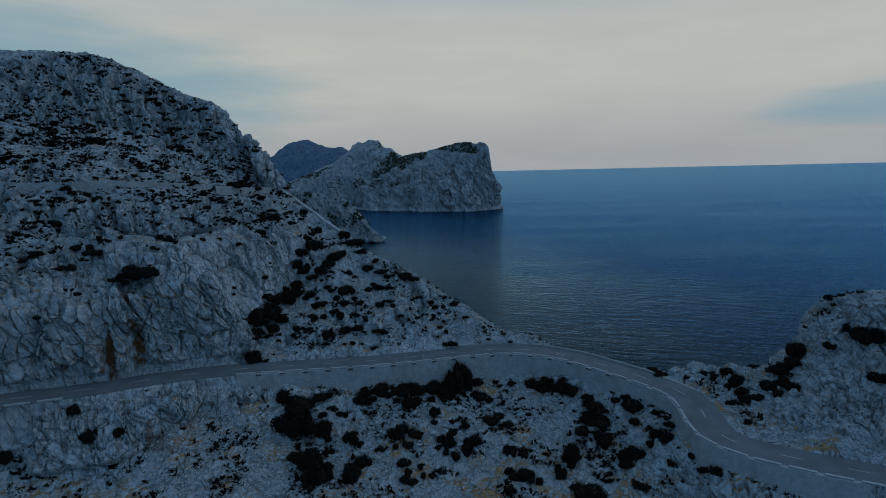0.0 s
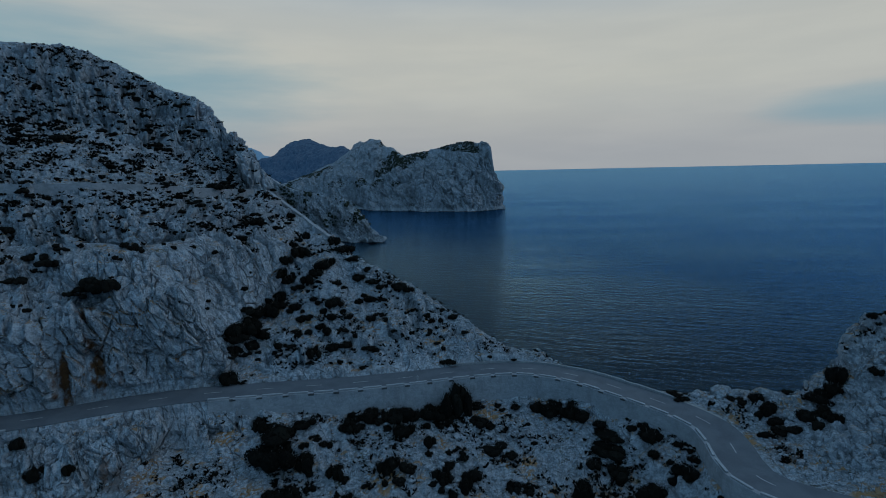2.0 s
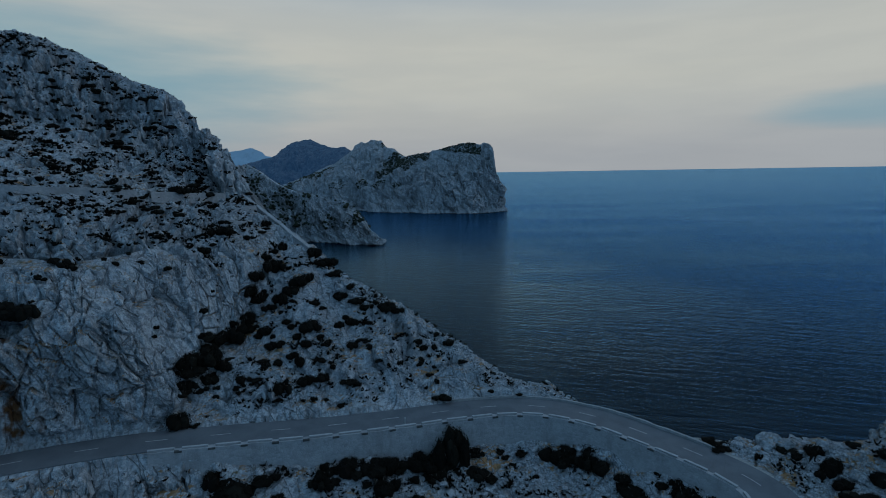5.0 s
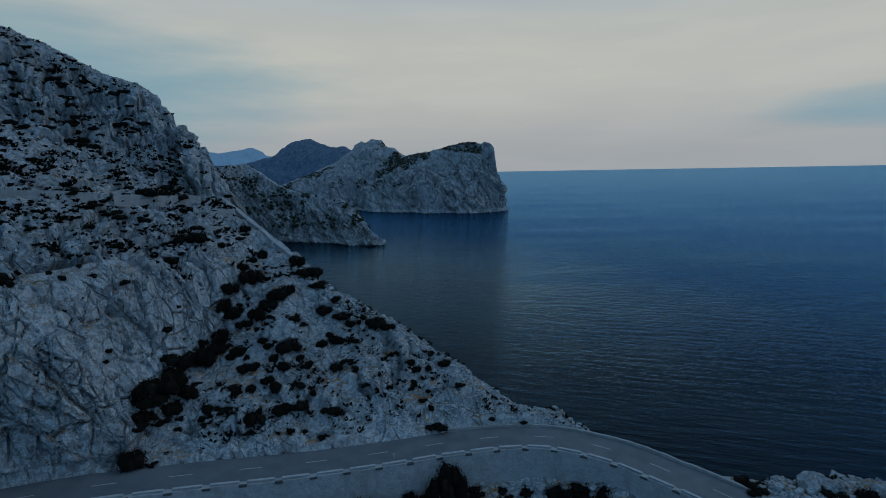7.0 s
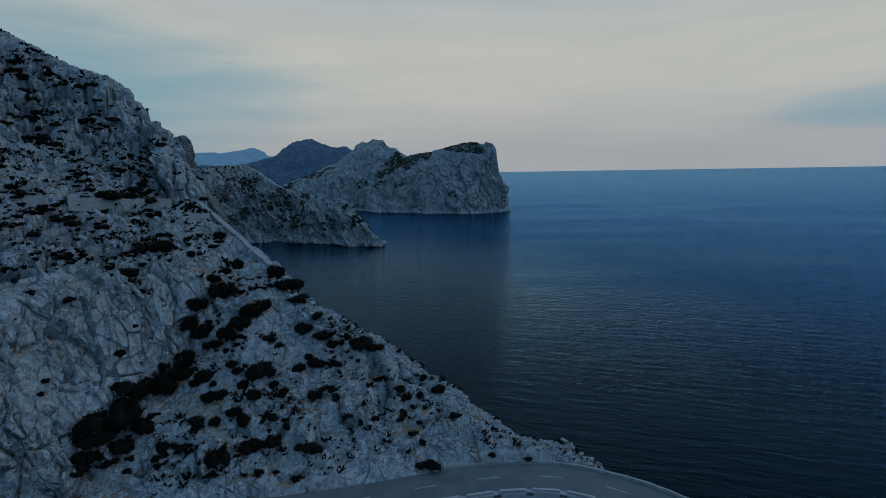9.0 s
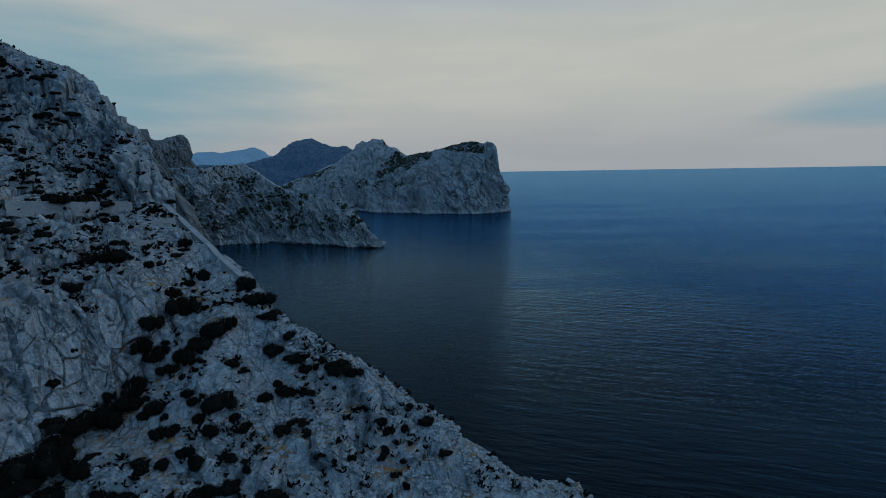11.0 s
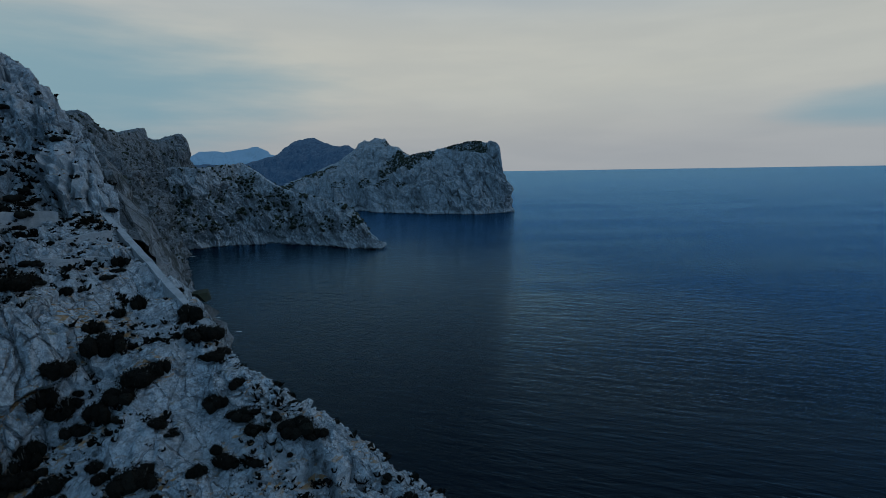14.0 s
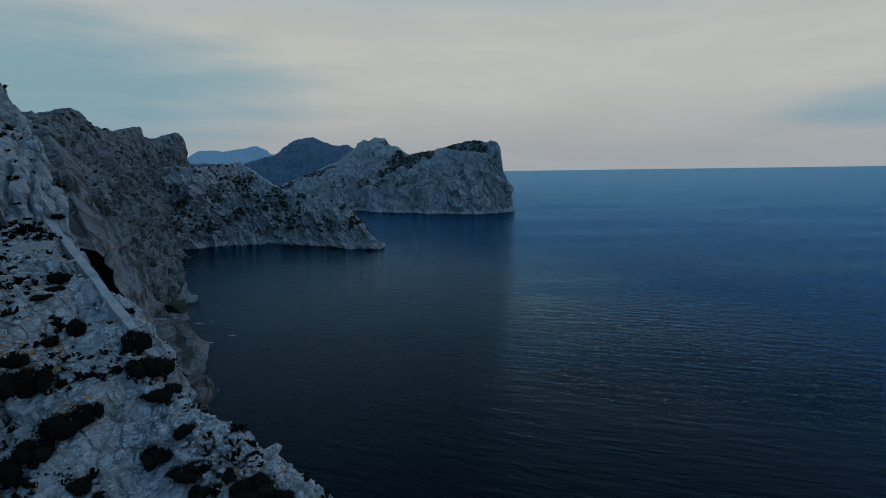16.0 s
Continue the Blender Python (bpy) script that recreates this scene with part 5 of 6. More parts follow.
BEND_SHRUBS_B = ((26.7, -92.5, 0.8, 1.3), (29.8, -97.3, 0.7, 1.2), (26.4, -97.5, 1, 0.9), (30.8, -99.5, 0.5, 1.1), (28.6, -100.7, 1.3, 1.3), (29, -103.7, 1.1, 1.5), (27.8, -102.1, 0.8, 1.2),
    (31, -101.5, 0.8, 1), (15, -101.7, 1.4, 1.6), (12.9, -104.9, 1, 1.6), (15.9, -99.2, 0.8, 1.5), (24.2, -102.4, 1.7, 0.8), (23.1, -104.8, 1.2, 0.9), (15.9, -109.3, 2.3, 0.6),
    (23.1, -108.9, 1.1, 0.7), (24.3, -109.7, 0.6, 0.7), (28.3, -107.4, 0.5, 1.6), (31.8, -109.3, 0.5, 1.6), (32, -111.5, 0.7, 1.6), (32.3, -113.3, 0.7, 1.2))
HILL_SHRUBS = ((33.6, -88, 1.5, 0.5), (37.1, -91.7, 0.5, 1.6), (41.7, -91.6, 1.8, 0.5), (43.2, -92.9, 1.1, 1.2), (43, -96.2, 1.2, 1.2), (42.9, -98.6, 1, 0.9), (47.7, -94, 1.1, 0.5),
    (41.8, -96.7, 0.8, 1.3), (50.7, -98.5, 1.2, 1.6), (46.4, -101.2, 1.5, 0.8), (47.8, -101, 1.1, 1), (42.2, -101.2, 1.1, 0.6), (43.1, -101.9, 1.3, 0.5), (40.5, -100.4, 0.8, 0.8),
    (54.7, -100.5, 0.9, 1.1), (42.7, -119.6, 1.2, 0.6), (44, -120.2, 0.9, 0.6), (58.2, -94.6, 0.7, 1.1), (-65.4, -111, 1, 1.6), (-67.7, -105.2, 0.9, 1.6))
SLOPE_SHRUBS_A = ((-33, -62.6, 1.5, 1.1), (-34.7, -61.5, 0.9, 1), (-34.3, -57.8, 0.7, 1.6), (-33.3, -55.3, 0.9, 1.6), (-37.7, -51.2, 0.8, 1.1), (-37.9, -54, 1.1, 0.6), (-38.9, -59, 0.7, 1.6),
    (-33.8, -65.7, 0.5, 1.4), (-27.6, -56.1, 1.3, 1), (-24.6, -59, 1.7, 0.7), (-22.4, -60.8, 1.5, 0.6), (-23.7, -60.9, 0.9, 0.5), (-19.4, -64.1, 0.7, 1.2), (-16.4, -60.9, 0.6, 0.8),
    (-13.5, -64.1, 0.4, 1.3), (-27.4, -65.8, 1.8, 0.9), (-28.6, -67.1, 1.4, 0.8), (-26.4, -64.7, 0.8, 1.5), (-34, -67.2, 1.5, 1), (-35.2, -68.5, 1.3, 1.4))
SLOPE_SHRUBS_B = ((-34.9, -71.3, 1.2, 1.5), (-34, -72.3, 1, 0.9), (-36.4, -73.2, 0.6, 1.6), (-30.3, -68.2, 1.1, 1.2), (-28, -69.5, 0.7, 0.9), (-32, -69.2, 1, 0.9), (-24.6, -69.3, 1, 0.8),
    (-23.1, -69.2, 0.8, 0.6), (-20.5, -65.6, 1.2, 0.8), (-17.8, -66.7, 1.4, 0.6), (-16.2, -68, 0.8, 1.2), (-14.9, -66.5, 0.9, 0.5), (-12.7, -67, 1.6, 0.6), (-10.9, -67.3, 0.9, 0.9),
    (-28.1, -72.5, 0.8, 1.2), (-27.3, -73.3, 0.7, 1.1), (-23.8, -73.7, 1.6, 0.8), (-31.4, -73.2, 1.3, 0.9), (-32.2, -74, 0.8, 1.1), (-29.8, -74.2, 0.5, 1.6))
SLOPE_SHRUBS_C = ((-18.3, -70.3, 1.1, 1.1), (-20, -71.7, 0.7, 1.6), (-19.4, -69.1, 0.7, 0.9), (-15.7, -70.3, 0.8, 0.8), (-22.4, -73.7, 0.8, 1), (-21.2, -74.9, 0.9, 0.8), (-25.7, -75.1, 0.7, 1.3),
    (-24.4, -76.1, 1, 0.9), (-29.4, -76, 1.1, 0.9), (-28.2, -75.5, 0.7, 0.7), (-17.6, -74.2, 1, 0.8), (-15.6, -72.9, 1.1, 0.5), (-14.7, -74.6, 0.7, 1.1), (-12.9, -76, 0.7, 0.8),
    (-7.3, -71.6, 0.6, 1.3), (-6.5, -71.8, 0.7, 0.9), (-4.7, -70.7, 0.5, 1.6), (-4.2, -68.1, 0.7, 0.8), (-2.3, -69.9, 0.9, 1), (-6.6, -73.3, 0.7, 1.3))
SLOPE_SHRUBS_D = ((-6.8, -74, 0.7, 0.6), (-5.6, -74.9, 0.7, 0.8), (-4.6, -73.7, 0.4, 1.6), (-4.2, -75.9, 0.4, 1.5), (-0.1, -73, 0.9, 0.5), (-5.8, -76.5, 0.4, 1.1), (-3.4, -77.3, 1.3, 0.5),
    (4.2, -75.5, 0.6, 0.5), (8.8, -75, 0.7, 0.5), (13.4, -72.3, 0.4, 1.1), (-12.9, -68.7, 0.3, 1.6), (-10.2, -63.4, 0.5, 0.6), (-9.8, -75.2, 0.4, 1.6), (-19.6, -60.2, 0.5, 1),
    (-4.8, -65.6, 0.6, 0.8), (-9.5, -64.5, 0.5, 0.8), (5, -69.4, 0.6, 0.8), (-51.3, -53.3, 1.9, 0.8), (-51, -57.9, 1.5, 0.8), (-41.7, -63.1, 2, 0.8), (-42.6, -68.8, 1.3, 0.9))
GULLY_SHRUBS_A = ((-36.4, -74.7, 1.7, 1.1), (-35.3, -73.3, 1.1, 1.5), (-35.3, -70.3, 1, 1.3), (-38.5, -83, 1.9, 0.9), (-37.3, -81.2, 2.1, 0.9), (-35.7, -80.7, 1.3, 1.3), (-38.5, -84.2, 2.1, 0.6),
    (-36.7, -83.2, 1.7, 0.7), (-35.4, -78.4, 0.7, 0.6), (-36.9, -85, 0.9, 0.6), (-34.8, -85, 0.5, 1.2), (-34.9, -84, 0.6, 0.7), (-38.4, -87.7, 1.3, 0.5), (-37.9, -89.5, 1.4, 1),
    (-36, -88.9, 0.8, 0.5), (-31.8, -82.6, 1, 0.9), (-30.8, -82.5, 0.7, 0.6), (-29.8, -82.2, 1, 0.5), (-32.4, -83.6, 0.6, 1))
GULLY_SHRUBS_B = ((-31.6, -84.8, 0.4, 1.5), (-29.1, -80.4, 0.8, 0.9), (-27.6, -79.8, 0.8, 0.7), (-29.8, -79.5, 0.9, 0.5), (-25.7, -78.7, 0.7, 1.3), (-24.3, -79.3, 0.8, 1.6), (-21.7, -77.8, 1, 0.5),
    (-20.1, -77.9, 0.6, 0.5), (-19.7, -78.8, 0.5, 1.2), (-26.2, -82.7, 1.2, 1.1), (-26, -81.9, 0.6, 1.5), (-26.6, -83.7, 0.7, 0.5), (-23.7, -81, 1.3, 0.8), (-21.1, -80, 1.2, 0.8),
    (-24.2, -82, 0.5, 0.6), (-17.1, -79.8, 1.3, 0.5), (-16.1, -79.9, 0.7, 1), (-21.6, -83, 0.5, 1.6), (-20, -82, 0.4, 1), (-18, -81.7, 0.7, 0.7))
# those that root in steep rock: x, y, z, radius, height
ROCK_SHRUBS = ((48.2, -98.3, 66.8, 1.4, 0.8), (49.5, -98.2, 67.1, 1.1, 1.2), (51.8, -97.2, 69.2, 1.4, 1.6), (48, -103.1, 65.7, 0.7, 1.6), (58.4, -101.8, 73.3, 2.1, 1), (59.5, -103.1, 73.4, 1, 1.6), (56.7, -107.7, 68.9, 1.3, 1.1), (-57.5, -107.8, 66.4, 0.8, 1.6), (-54.5, -109.8, 63, 1.1, 1.6), (-50.6, -109.3, 63.5, 0.6, 1.5), (-34.8, -67, 82.7, 1.2, 1.4), (-38.4, -79.1, 76.3, 1.6, 0.6), (-37.3, -77.6, 74.8, 2, 0.9), (-38.6, -86.4, 71.1, 1, 1.2))
# x, y, z, half width of the ledge of growth
UPPER_SHRUBS = ((-86.4, -34.2, 125.6, 1.8), (-90.9, -38.6, 123.2, 1.6), (-84.3, -41.5, 120.2, 2.4), (-83.4, -37.9, 121.9, 1.0), (-87.1, -45.7, 118.7, 1.2), (-82.3, -40.6, 118.2, 0.8),
    (-78.9, -36.8, 119.0, 2.1), (-76.7, -38.6, 117.3, 1.3), (-94.5, -45.3, 120.0, 2.6), (-98.3, -55.3, 116.2, 1.5), (-96.2, -51.8, 116.3, 1.5), (-76.0, -33.1, 120.8, 1.7),
    (-74.7, -35.2, 118.2, 1.0), (-74.8, -39.4, 114.4, 2.1), (-73.1, -41.0, 111.9, 1.6), (-75.1, -49.7, 109.5, 4.7), (-79.5, -45.4, 111.2, 1.6), (-71.5, -35.9, 113.9, 1.0),
    (-67.4, -34.4, 112.9, 2.3), (-64.8, -38.2, 110.0, 2.0), (-68.0, -42.2, 110.2, 1.6), (-62.5, -36.4, 108.3, 1.8), (-60.3, -31.2, 110.4, 1.5), (-86.3, -50.7, 111.3, 1.4),
    (-82.4, -57.5, 109.2, 1.9))
FACE_SHRUBS = ((-79.9, -59.5, 107.5, 2.2), (-86.7, -61.6, 109.0, 1.9), (-81.8, -48.4, 111.4, 1.2), (-67.8, -60.2, 103.5, 1.1), (-67.8, -66.8, 102.2, 1.4), (-66.4, -47.6, 105.8, 2.3),
    (-70.1, -45.5, 107.3, 2.0), (-71.4, -72.6, 101.4, 0.9), (-78.9, -77.1, 101.9, 0.8), (-62.5, -42.7, 105.2, 0.9), (-55.1, -48.2, 99.5, 0.9), (-57.0, -54.7, 99.6, 1.8),
    (-52.7, -45.7, 97.7, 2.2), (-51.1, -42.2, 98.8, 0.8), (-53.3, -38.1, 104.4, 1.6), (-49.7, -35.7, 103.3, 1.2), (-47.1, -43.8, 96.8, 1.3), (-48.0, -52.6, 95.1, 1.8),
    (-56.6, -67.1, 98.8, 2.6), (-63.6, -63.4, 101.0, 0.7), (-59.8, -73.2, 97.6, 1.1), (-64.1, -77.8, 98.7, 1.1), (-66.8, -75.9, 99.2, 1.0), (-71.7, -83.1, 98.7, 1.7),
    (-75.5, -86.4, 96.2, 1.8))
TRACK_SHRUBS = ((-74.9, -84.1, 97.8, 1.1), (-67.6, -82.2, 96.1, 1.5), (-60.6, -82.8, 95.5, 0.8), (-57.3, -80.3, 94.8, 1.1), (-64.2, -84.1, 94.6, 1.2), (-62.2, -85.6, 92.7, 1.0),
    (-68.0, -87.5, 93.6, 1.3), (-71.1, -88.6, 92.2, 3.0), (-53.9, -66.3, 96.1, 2.3), (-51.6, -66.6, 94.9, 2.6), (-49.5, -64.4, 94.3, 1.9), (-51.8, -73.3, 93.6, 1.5),
    (-49.7, -67.2, 92.6, 1.1), (-46.8, -67.2, 91.9, 1.1), (-54.6, -79.6, 93.8, 0.7), (-51.1, -80.9, 91.3, 1.3), (-47.2, -74.7, 91.0, 0.7), (-43.2, -58.8, 91.2, 3.0),
    (-42.4, -67.0, 88.9, 1.1), (-37.7, -51.5, 90.2, 0.7), (-38.6, -57.7, 88.5, 0.5), (-62.5, -98.8, 84.9, 2.1), (-67.6, -98.7, 87.7, 2.0), (-57.4, -94.1, 81.9, 1.5),
    (-55.1, -93.2, 83.6, 2.4))
CLIFF_SHRUBS = ((-53.6, -95.2, 84.6, 2.4), (-55.9, -96.4, 83.4, 1.6), (-51.8, -94.6, 84.8, 1.1), (-62.4, -94.1, 88.4, 2.4), (-61.2, -90.6, 89.2, 1.4), (-71.5, -88.2, 92.4, 2.7), (-52.4, -87.9, 88.9, 1.8), (-52.4, -92.0, 87.9, 1.3),
    (-55.7, -94.1, 85.4, 0.9), (-51.2, -80.8, 91.4, 1.3), (-48.4, -84.3, 88.4, 1.1), (-46.1, -86.6, 84.9, 0.6), (-45.6, -81.3, 87.9, 0.6), (-48.1, -73.4, 91.1, 0.8),
    (-45.9, -85.0, 85.8, 0.6), (-64.4, -104.1, 79.8, 1.1), (-47.5, -81.6, 89.2, 0.4), (-42.9, -79.4, 86.7, 0.6), (-39.1, -77.4, 79.8, 0.6), (-39.1, -74.1, 82.1, 0.5),
    (-41.9, -86.4, 78.5, 0.4), (-43.4, -92.6, 81.1, 0.3), (-42.2, -85.6, 79.5, 0.4), (-49.6, -79.9, 90.5, 0.8))
AREAS = ((BASIN_SHRUBS_A, "rounded dark green mastic shrub on stony ground", "shrubs below the road"),
         (BASIN_SHRUBS_B, "rounded dark green mastic shrub on stony ground", "shrubs below the road"),
         (BASIN_SHRUBS_C, "rounded dark green mastic shrub on stony ground", "shrubs below the road"),
         (BEND_SHRUBS_A, "rounded dark mastic shrub on rubble below the bend", "shrubs below the road"),
         (BEND_SHRUBS_B, "rounded dark mastic shrub on rubble below the bend", "shrubs below the road"),
         (HILL_SHRUBS, "dark shrub wedged among pale rocks by the road", "shrubs on the rocky hill"),
         (SLOPE_SHRUBS_A, "low dark cushion shrub on the stony slope", "shrubs on the slope"),
         (SLOPE_SHRUBS_B, "low dark cushion shrub on the stony slope", "shrubs on the slope"),
         (SLOPE_SHRUBS_C, "low dark cushion shrub on the stony slope", "shrubs on the slope"),
         (SLOPE_SHRUBS_D, "low dark cushion shrub on the stony slope", "shrubs on the slope"),
         (GULLY_SHRUBS_A, "dense dark shrub at the foot of the cliff", "shrubs on the slope"),
         (GULLY_SHRUBS_B, "dense dark shrub at the foot of the cliff", "shrubs on the slope"))
for places, label, group in AREAS:
    for n, (x, y, r, k) in enumerate(places):
        shrub(x, y, (1.2 + 0.13 * min(r, 2.0)) * r, (n * 5 + int(-x)) % 6, label, group, 1.3 * k)
for n, (x, y, z, r, k) in enumerate(ROCK_SHRUBS):
    shrub(x, y, 1.38 * r, n % 6, "dark shrub rooted in a cleft of pale limestone", "shrubs on the rocky hill", 1.3 * k, height=z + 0.25 * r)
shrub(-3.0, -84.6, 2.7, 6, "tall wind-bent olive bush against the retaining wall", "shrubs below the road", 1.8)
shrub(-0.9, -84.2, 1.9, 6, "tall wind-bent olive bush against the retaining wall", "shrubs below the road", 2.9)
# the mountain's ledges are grown over with more plants than one could count
crowns = []
for n in range(6):
    me = crown_mesh(930 + n, 0.75, 420)
    co = np.empty(len(me.vertices) * 3, np.float32)
    me.vertices.foreach_get("co", co)
    crowns.append((co.reshape(-1, 3), [tuple(f.vertices) for f in me.polygons]))
ledge_verts, ledge_faces = [], []


def ledge_plant(x, y, z, r, tall, kind, turn):
    co, faces = crowns[kind]
    c, s_ = math.cos(turn), math.sin(turn)
    base = sum(len(v) for v in ledge_verts)
    ledge_verts.append(np.stack([x + r * (co[:, 0] * c - co[:, 1] * s_), y + r * 0.9 * (co[:, 0] * s_ + co[:, 1] * c), z + r * tall * co[:, 2]], 1))
    ledge_faces.extend(tuple(base + i for i in f) for f in faces)


for places in (UPPER_SHRUBS, FACE_SHRUBS, TRACK_SHRUBS, CLIFF_SHRUBS):
    for n, (x, y, z, r) in enumerate(places):
        rng = random.Random(n * 7 + int(r * 10))
        count = max(1, min(9, int(r * 2.6)))
        for k in range(count):
            a = 0 if count == 1 else (k / (count - 1) - 0.5) * 2
            size = r * 1.15 if count == 1 else min(r, 2.2) * rng.uniform(0.32, 0.72)
            px, py = x + a * r * 0.65 + r * rng.uniform(-0.35, 0.35), y - a * r * 0.3 + r * rng.uniform(-0.6, 0.6)
            tall = rng.uniform(0.7, 1.1)
            if places is CLIFF_SHRUBS:
                ledge_plant(px, py, z - a * r * rng.uniform(0.0, 0.45) - 0.3 * size, size, tall * 1.5, (n + k) % 6, rng.uniform(0, 6.28))
            else:
                ledge_plant(px, py, min(top_z(px, py), ground_z(px, py) + 2.0) - 0.1 * size, size, tall, (n + k) % 6, rng.uniform(0, 6.28))
ledge_mesh = bpy.data.meshes.new("ledge_scrub")
ledge_mesh.from_pydata(np.concatenate(ledge_verts).tolist(), [], ledge_faces)
ledge_mesh.materials.append(LEAF)
tagged(new("ledge_scrub", ledge_mesh), "flat dark shrubs growing in the mountain's limestone ledges", "scrub", kind="stuff")
for x, y, r in ((-44.4, -41.4, 1.0), (-42.6, -42.6, 1.1), (-40.6, -43.9, 1.2), (-38.9, -45.2, 0.9), (-37.0, -46.5, 1.0), (-31.5, -50.6, 0.8)):
    shrub(x, y, r, int(-x) % 6, "dark shrub hanging over the outer side of the wall", "shrubs on the slope", 1.2)

# ---- loose stones and tufts ----


def ground_samples(n, rng, test):
    """Random places on the finely built ground that pass a test."""
    out = []
    i0, i1 = np.searchsorted(GY, -123), np.searchsorted(GY, -25)
    j0, j1 = np.searchsorted(GX, -110), np.searchsorted(GX, 76)
    while len(out) < n:
        i, j = rng.integers(i0, i1, 20000), rng.integers(j0, j1, 20000)
        p = GROUND[i, j]
        e1, e2 = GROUND[i, j + 1] - GROUND[i, j - 1], GROUND[i + 1, j] - GROUND[i - 1, j]
        nrm = np.cross(e1, e2)
        nrm /= np.linalg.norm(nrm, axis=1)[:, None] + 1e-9
        ok = test(p, nrm[:, 2], rng)
        out.extend(np.c_[p, nrm][ok].tolist())
    return np.array(out[:n])


ICO = bmesh.new()
bmesh.ops.create_icosphere(ICO, subdivisions=1, radius=1.0)
ICO_V = np.array([v.co[:] for v in ICO.verts])
ICO_F = np.array([[v.index for v in f.verts] for f in ICO.faces])
ICO.free()


def many(name, verts, faces, material, label, category):
    me = bpy.data.meshes.new(name)
    me.from_pydata(verts.reshape(-1, 3).tolist(), [], faces.reshape(-1, faces.shape[-1]).tolist())
    me.materials.append(material)
    return tagged(new(name, me), label, category, kind="stuff")


def scatter_stones(n, seed):
    rng = np.random.default_rng(seed)

    def test(p, up, r):
        d, _ = road_distance(p[:, :2])
        dense_here = smooth(-0.35, 0.35, fbm(p / 9.0, 3, seed)) * 0.8 + 0.2
        return (up > 0.55) & (np.abs(d) > ROAD_HALF + 1.0) & (r.random(len(p)) < dense_here) & ((p[:, 0] > -45) | (r.random(len(p)) < 0.25))
    q = ground_samples(n, rng, test)
    size = np.clip(rng.lognormal(-1.85, 0.55, n), 0.07, 0.7)
    V = ICO_V[None] * rng.uniform(0.55, 1.25, (n, len(ICO_V), 1)) * size[:, None, None]
    V = V * rng.uniform(0.6, 1.2, (n, 1, 3)) * np.array((1, 1, 0.75))
    a = rng.uniform(0, 6.28, n)
    c, s_ = np.cos(a)[:, None], np.sin(a)[:, None]
    V = np.stack([V[..., 0] * c - V[..., 1] * s_, V[..., 0] * s_ + V[..., 1] * c, V[..., 2]], -1)
    V += q[:, None, :3] + np.array((0, 0, 0.12)) * size[:, None, None]
    F = ICO_F[None] + (np.arange(n) * len(ICO_V))[:, None, None]
    many("loose_stones", V, F, ROCK_STONE, "scattered pale limestone rubble and scree", "stones")


def scatter_tufts(n, seed, upper=False):
    rng = np.random.default_rng(seed)

    def test(p, up, r):
        d, _ = road_distance(p[:, :2])
        here = smooth(-0.1, 0.45, fbm(np.stack([(p[:, 0] + 0.7 * p[:, 2]) / 3.0, p[:, 1] / 6.0, (p[:, 2] - 0.6 * p[:, 0]) / 6.5], 1) if upper else p / 5.0, 4, seed))
        if upper:
            return (up > 0.25) & (p[:, 2] > 88) & (p[:, 0] < -40) & (p[:, 1] < -34) & (r.random(len(p)) < 0.06 + 0.94 * here ** 1.5)
        return (up > 0.35) & (np.abs(d) > ROAD_HALF + 1.0) & (r.random(len(p)) < here)
    q = ground_samples(n, rng, test)
    blades = 9
    size = np.clip(rng.lognormal(-1.35, 0.45, n), 0.10, 0.6) * (1.2 if upper else 1.0)
    a = rng.uniform(0, 6.28, (n, blades))
    lean = rng.uniform(0.2, 1.0, (n, blades))
    base = q[:, None, :3] + np.stack([np.cos(a) * 0.35, np.sin(a) * 0.35, np.zeros_like(a) - 0.1], -1) * size[:, None, None]
    tip = base + np.stack([np.cos(a) * lean, np.sin(a) * lean, rng.uniform(0.5, 1.1, (n, blades))], -1) * size[:, None, None]
    side = np.stack([-np.sin(a), np.cos(a), np.zeros_like(a)], -1) * 0.34 * size[:, None, None]
    V = np.stack([base - side, base + side, tip + side * 0.7, tip - side * 0.7], 2)
    F = np.arange(n * blades * 4).reshape(-1, 4)
    many("scrub_tufts", V, F, LEAF, "small dark tufts of scrub between the stones", "scrub")


scatter_stones(42000, 41)
scatter_tufts(12000, 43)
scatter_tufts(4200, 47, True)


def boulder(x, y, r, seed, label):
    bm = bmesh.new()
    bmesh.ops.create_icosphere(bm, subdivisions=4, radius=1.0)
    co = np.array([v.co[:] for v in bm.verts])
    lv, gap = blocks(co * 1.3 + seed, seed)
    k = 1 + 0.35 * fbm(co * 1.1 + seed, 4, seed) + 0.22 * (lv - 0.5) - 0.1 * (1 - smooth(0, 0.2, gap))
    for v, f in zip(bm.verts, k):
        v.co = v.co * f * r
        v.co.z *= 0.75
    for f in bm.faces:
        f.smooth = True
    ob = part("boulder", bm, ROCK)
    ob.location = (x, y, ground_z(x, y) + 0.25 * r)
    return tagged(ob, label, "boulder", "boulders by the road")


boulder(39.8, -88.6, 1.5, 61, "large pale weathered limestone boulder by the bend")
boulder(42.0, -89.8, 1.1, 62, "pale limestone boulder leaning on a larger one")
boulder(37.6, -86.6, 0.9, 63, "small pale limestone boulder at the cliff edge")
boulder(44.6, -92.0, 1.3, 64, "broken limestone boulder among dark shrubs")

# ---- growth on the far coast ----


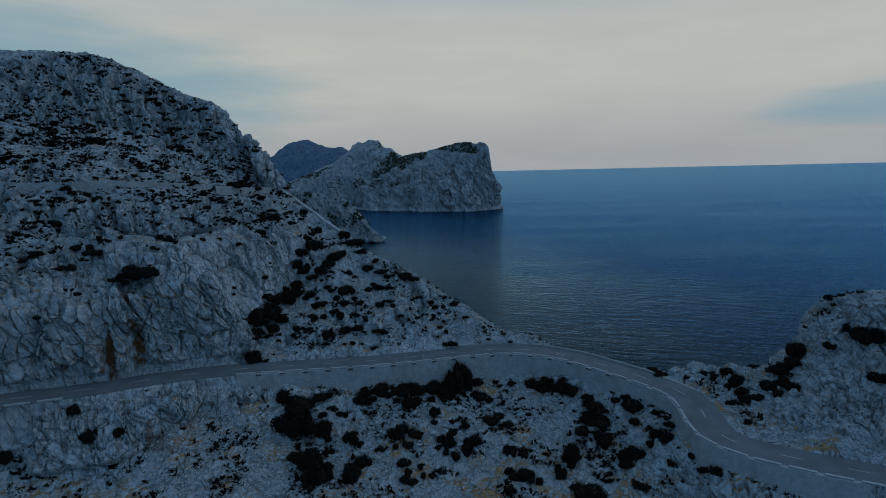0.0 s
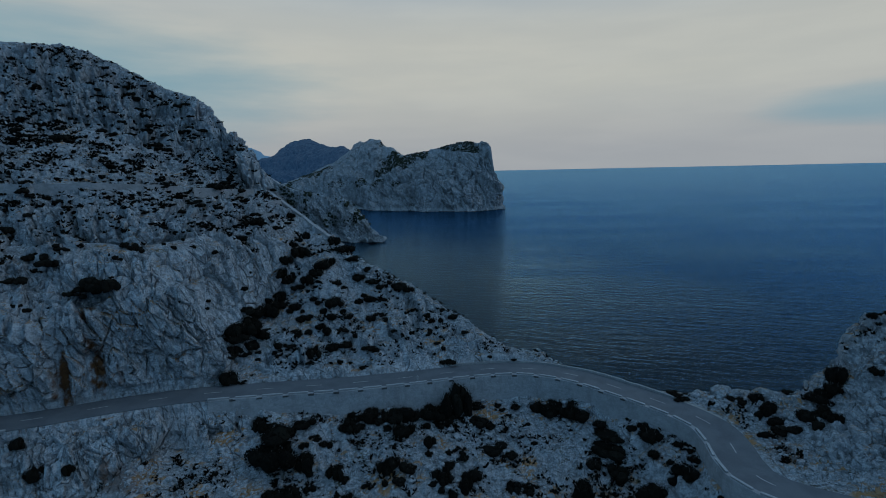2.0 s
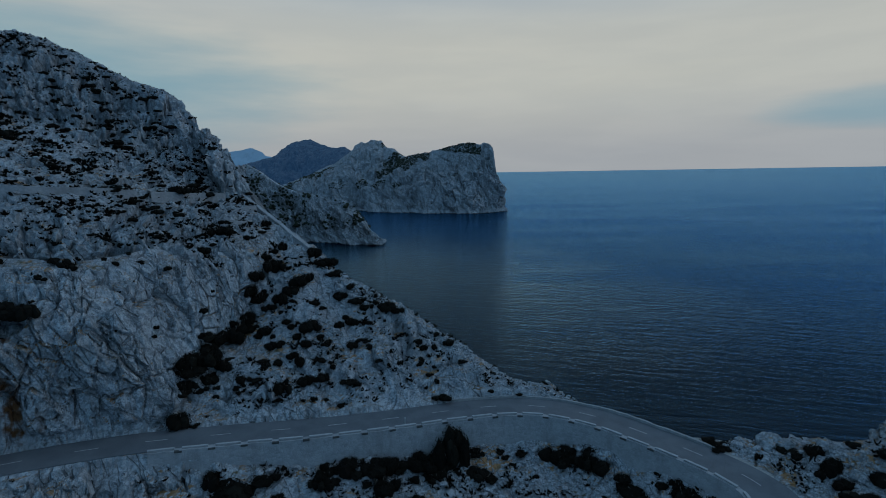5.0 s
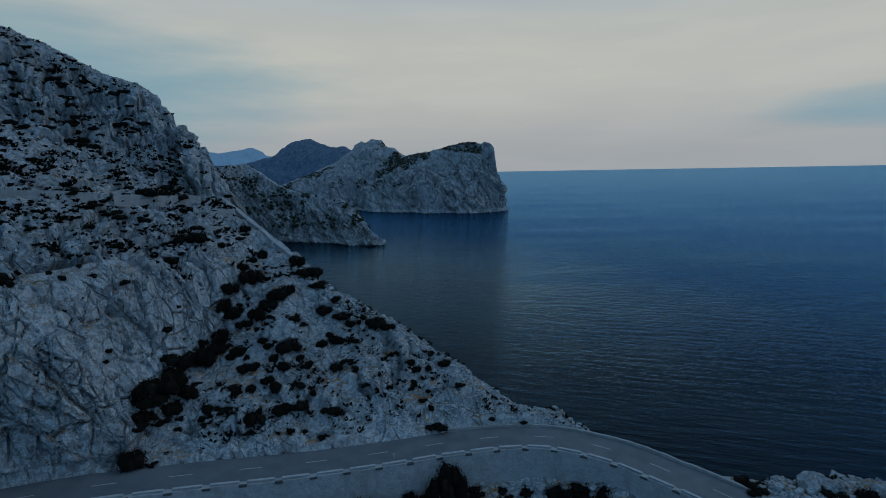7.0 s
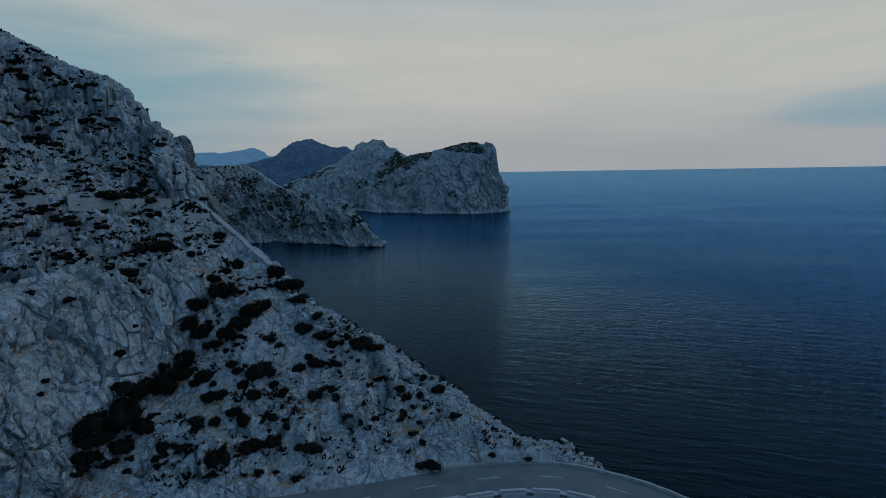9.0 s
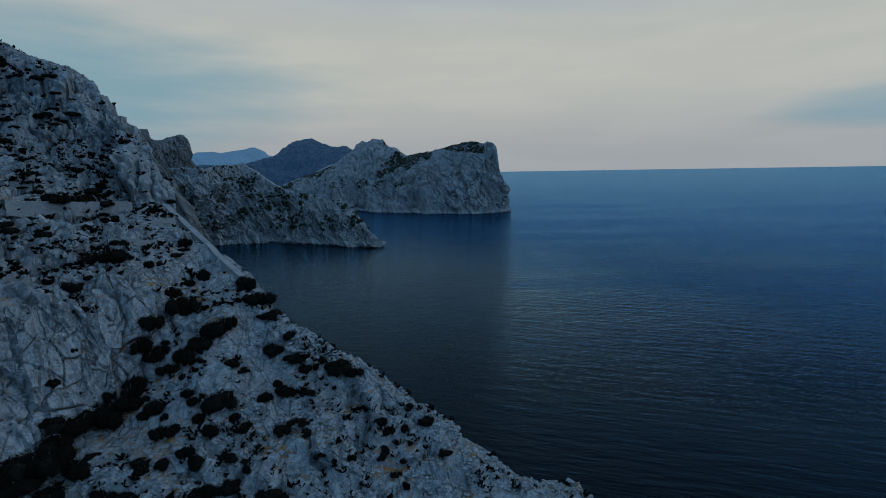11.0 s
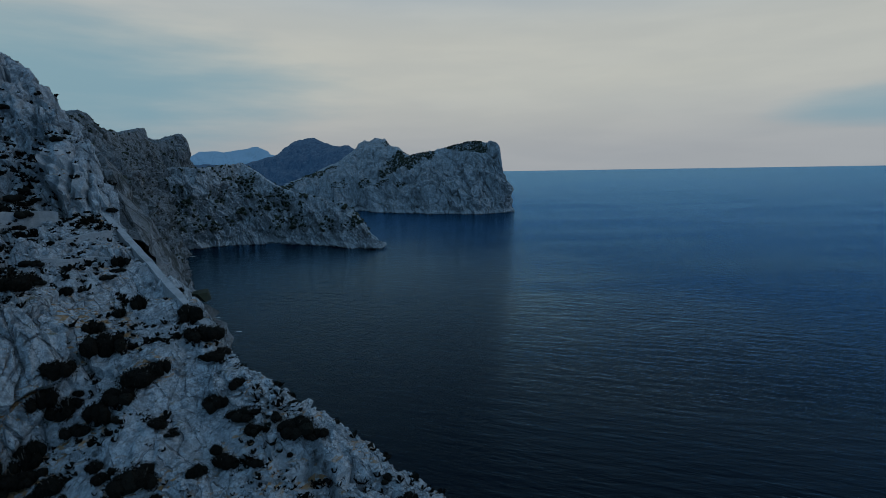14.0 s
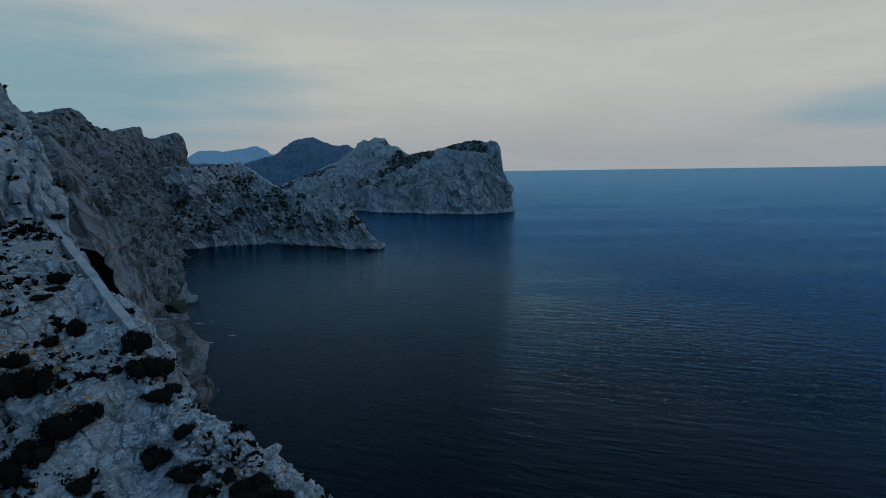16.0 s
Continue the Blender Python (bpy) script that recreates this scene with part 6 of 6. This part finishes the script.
def far_growth(host, name, n, size, seed, where, label, category):
    """Dark clumps of trees and scrub on a far land mass."""
    rng = np.random.default_rng(seed)
    co = np.empty(len(host.data.vertices) * 3, np.float32)
    host.data.vertices.foreach_get("co", co)
    co = co.reshape(-1, 3).astype(float)
    pick = co[where(co, rng)]
    pick = pick[rng.integers(0, len(pick), n)] + rng.normal(0, size * 0.8, (n, 3)) * np.array((1, 1, 0.15))
    s_ = size * np.clip(rng.lognormal(-0.1, 0.4, n), 0.4, 2.2)
    V = ICO_V[None] * rng.uniform(0.55, 1.3, (n, len(ICO_V), 1)) * s_[:, None, None] * np.array((1, 1, 0.8)) + pick[:, None]
    F = ICO_F[None] + (np.arange(n) * len(ICO_V))[:, None, None]
    many(name, V, F, LEAF_FAR, label, category)


far = bpy.data.objects
far_growth(far["promontory"], "pine_scrub", 1200, 2.0, 51,
           lambda c, r: (c[:, 2] > 22) & (fbm(c / 26.0, 4, 511) > 0.05 - 0.35 * smooth(-260, -120, c[:, 0]) * smooth(35, 60, c[:, 2])), "scattered dark pines and scrub on the promontory", "trees")
far_growth(far["headland"], "headland_scrub", 6500, 1.5, 52,
           lambda c, r: (c[:, 2] > 60) & (((fbm(c / 80.0, 4, 521) > 0.42) & (c[:, 0] < -60)) | ((c[:, 2] > 150 - 0.16 * (c[:, 0] - 20)) & (c[:, 2] > 136) & (c[:, 0] > -90) & (c[:, 0] < 72) & (fbm(c / 40.0, 3, 523) > -0.3))),
           "dark scrub over the headland's top", "scrub")
far_growth(far["sea_cliff"], "cliff_scrub", 2600, 1.1, 53, lambda c, r: (c[:, 2] > 25) & (c[:, 1] > 0) & (fbm(c / 14.0, 4, 531) > 0.3), "dark scrub in the ledges of the sea cliff", "scrub")


def foam(points, seed):
    """A broken white line where the swell meets the rocks."""
    rng = np.random.default_rng(seed)
    bm = bmesh.new()
    for x, y, l in points:
        v = []
        a = rng.uniform(-0.2, 0.2)
        for k in range(14):
            t = k / 14 * 2 * math.pi
            r = rng.uniform(0.6, 1.2)
            px, py = l * r * math.cos(t), l * 0.28 * r * math.sin(t)
            v.append(bm.verts.new((x + px * math.cos(a) - py * math.sin(a), y + px * math.sin(a) + py * math.cos(a), 0.06 + 0.03 * rng.random())))
        bm.faces.new(v)
    ob = part("foam", bm, FOAM)
    tagged(ob, "thin white foam where the sea meets the rocks", "foam", kind="stuff")


foam(((-152, 206, 4.0), (-148, 214, 2.2), (-176, 258, 3.5), (-170, 263, 2.5), (-228, 350, 3.5), (-141, 228, 2.8), (-330, 560, 5)), 71)
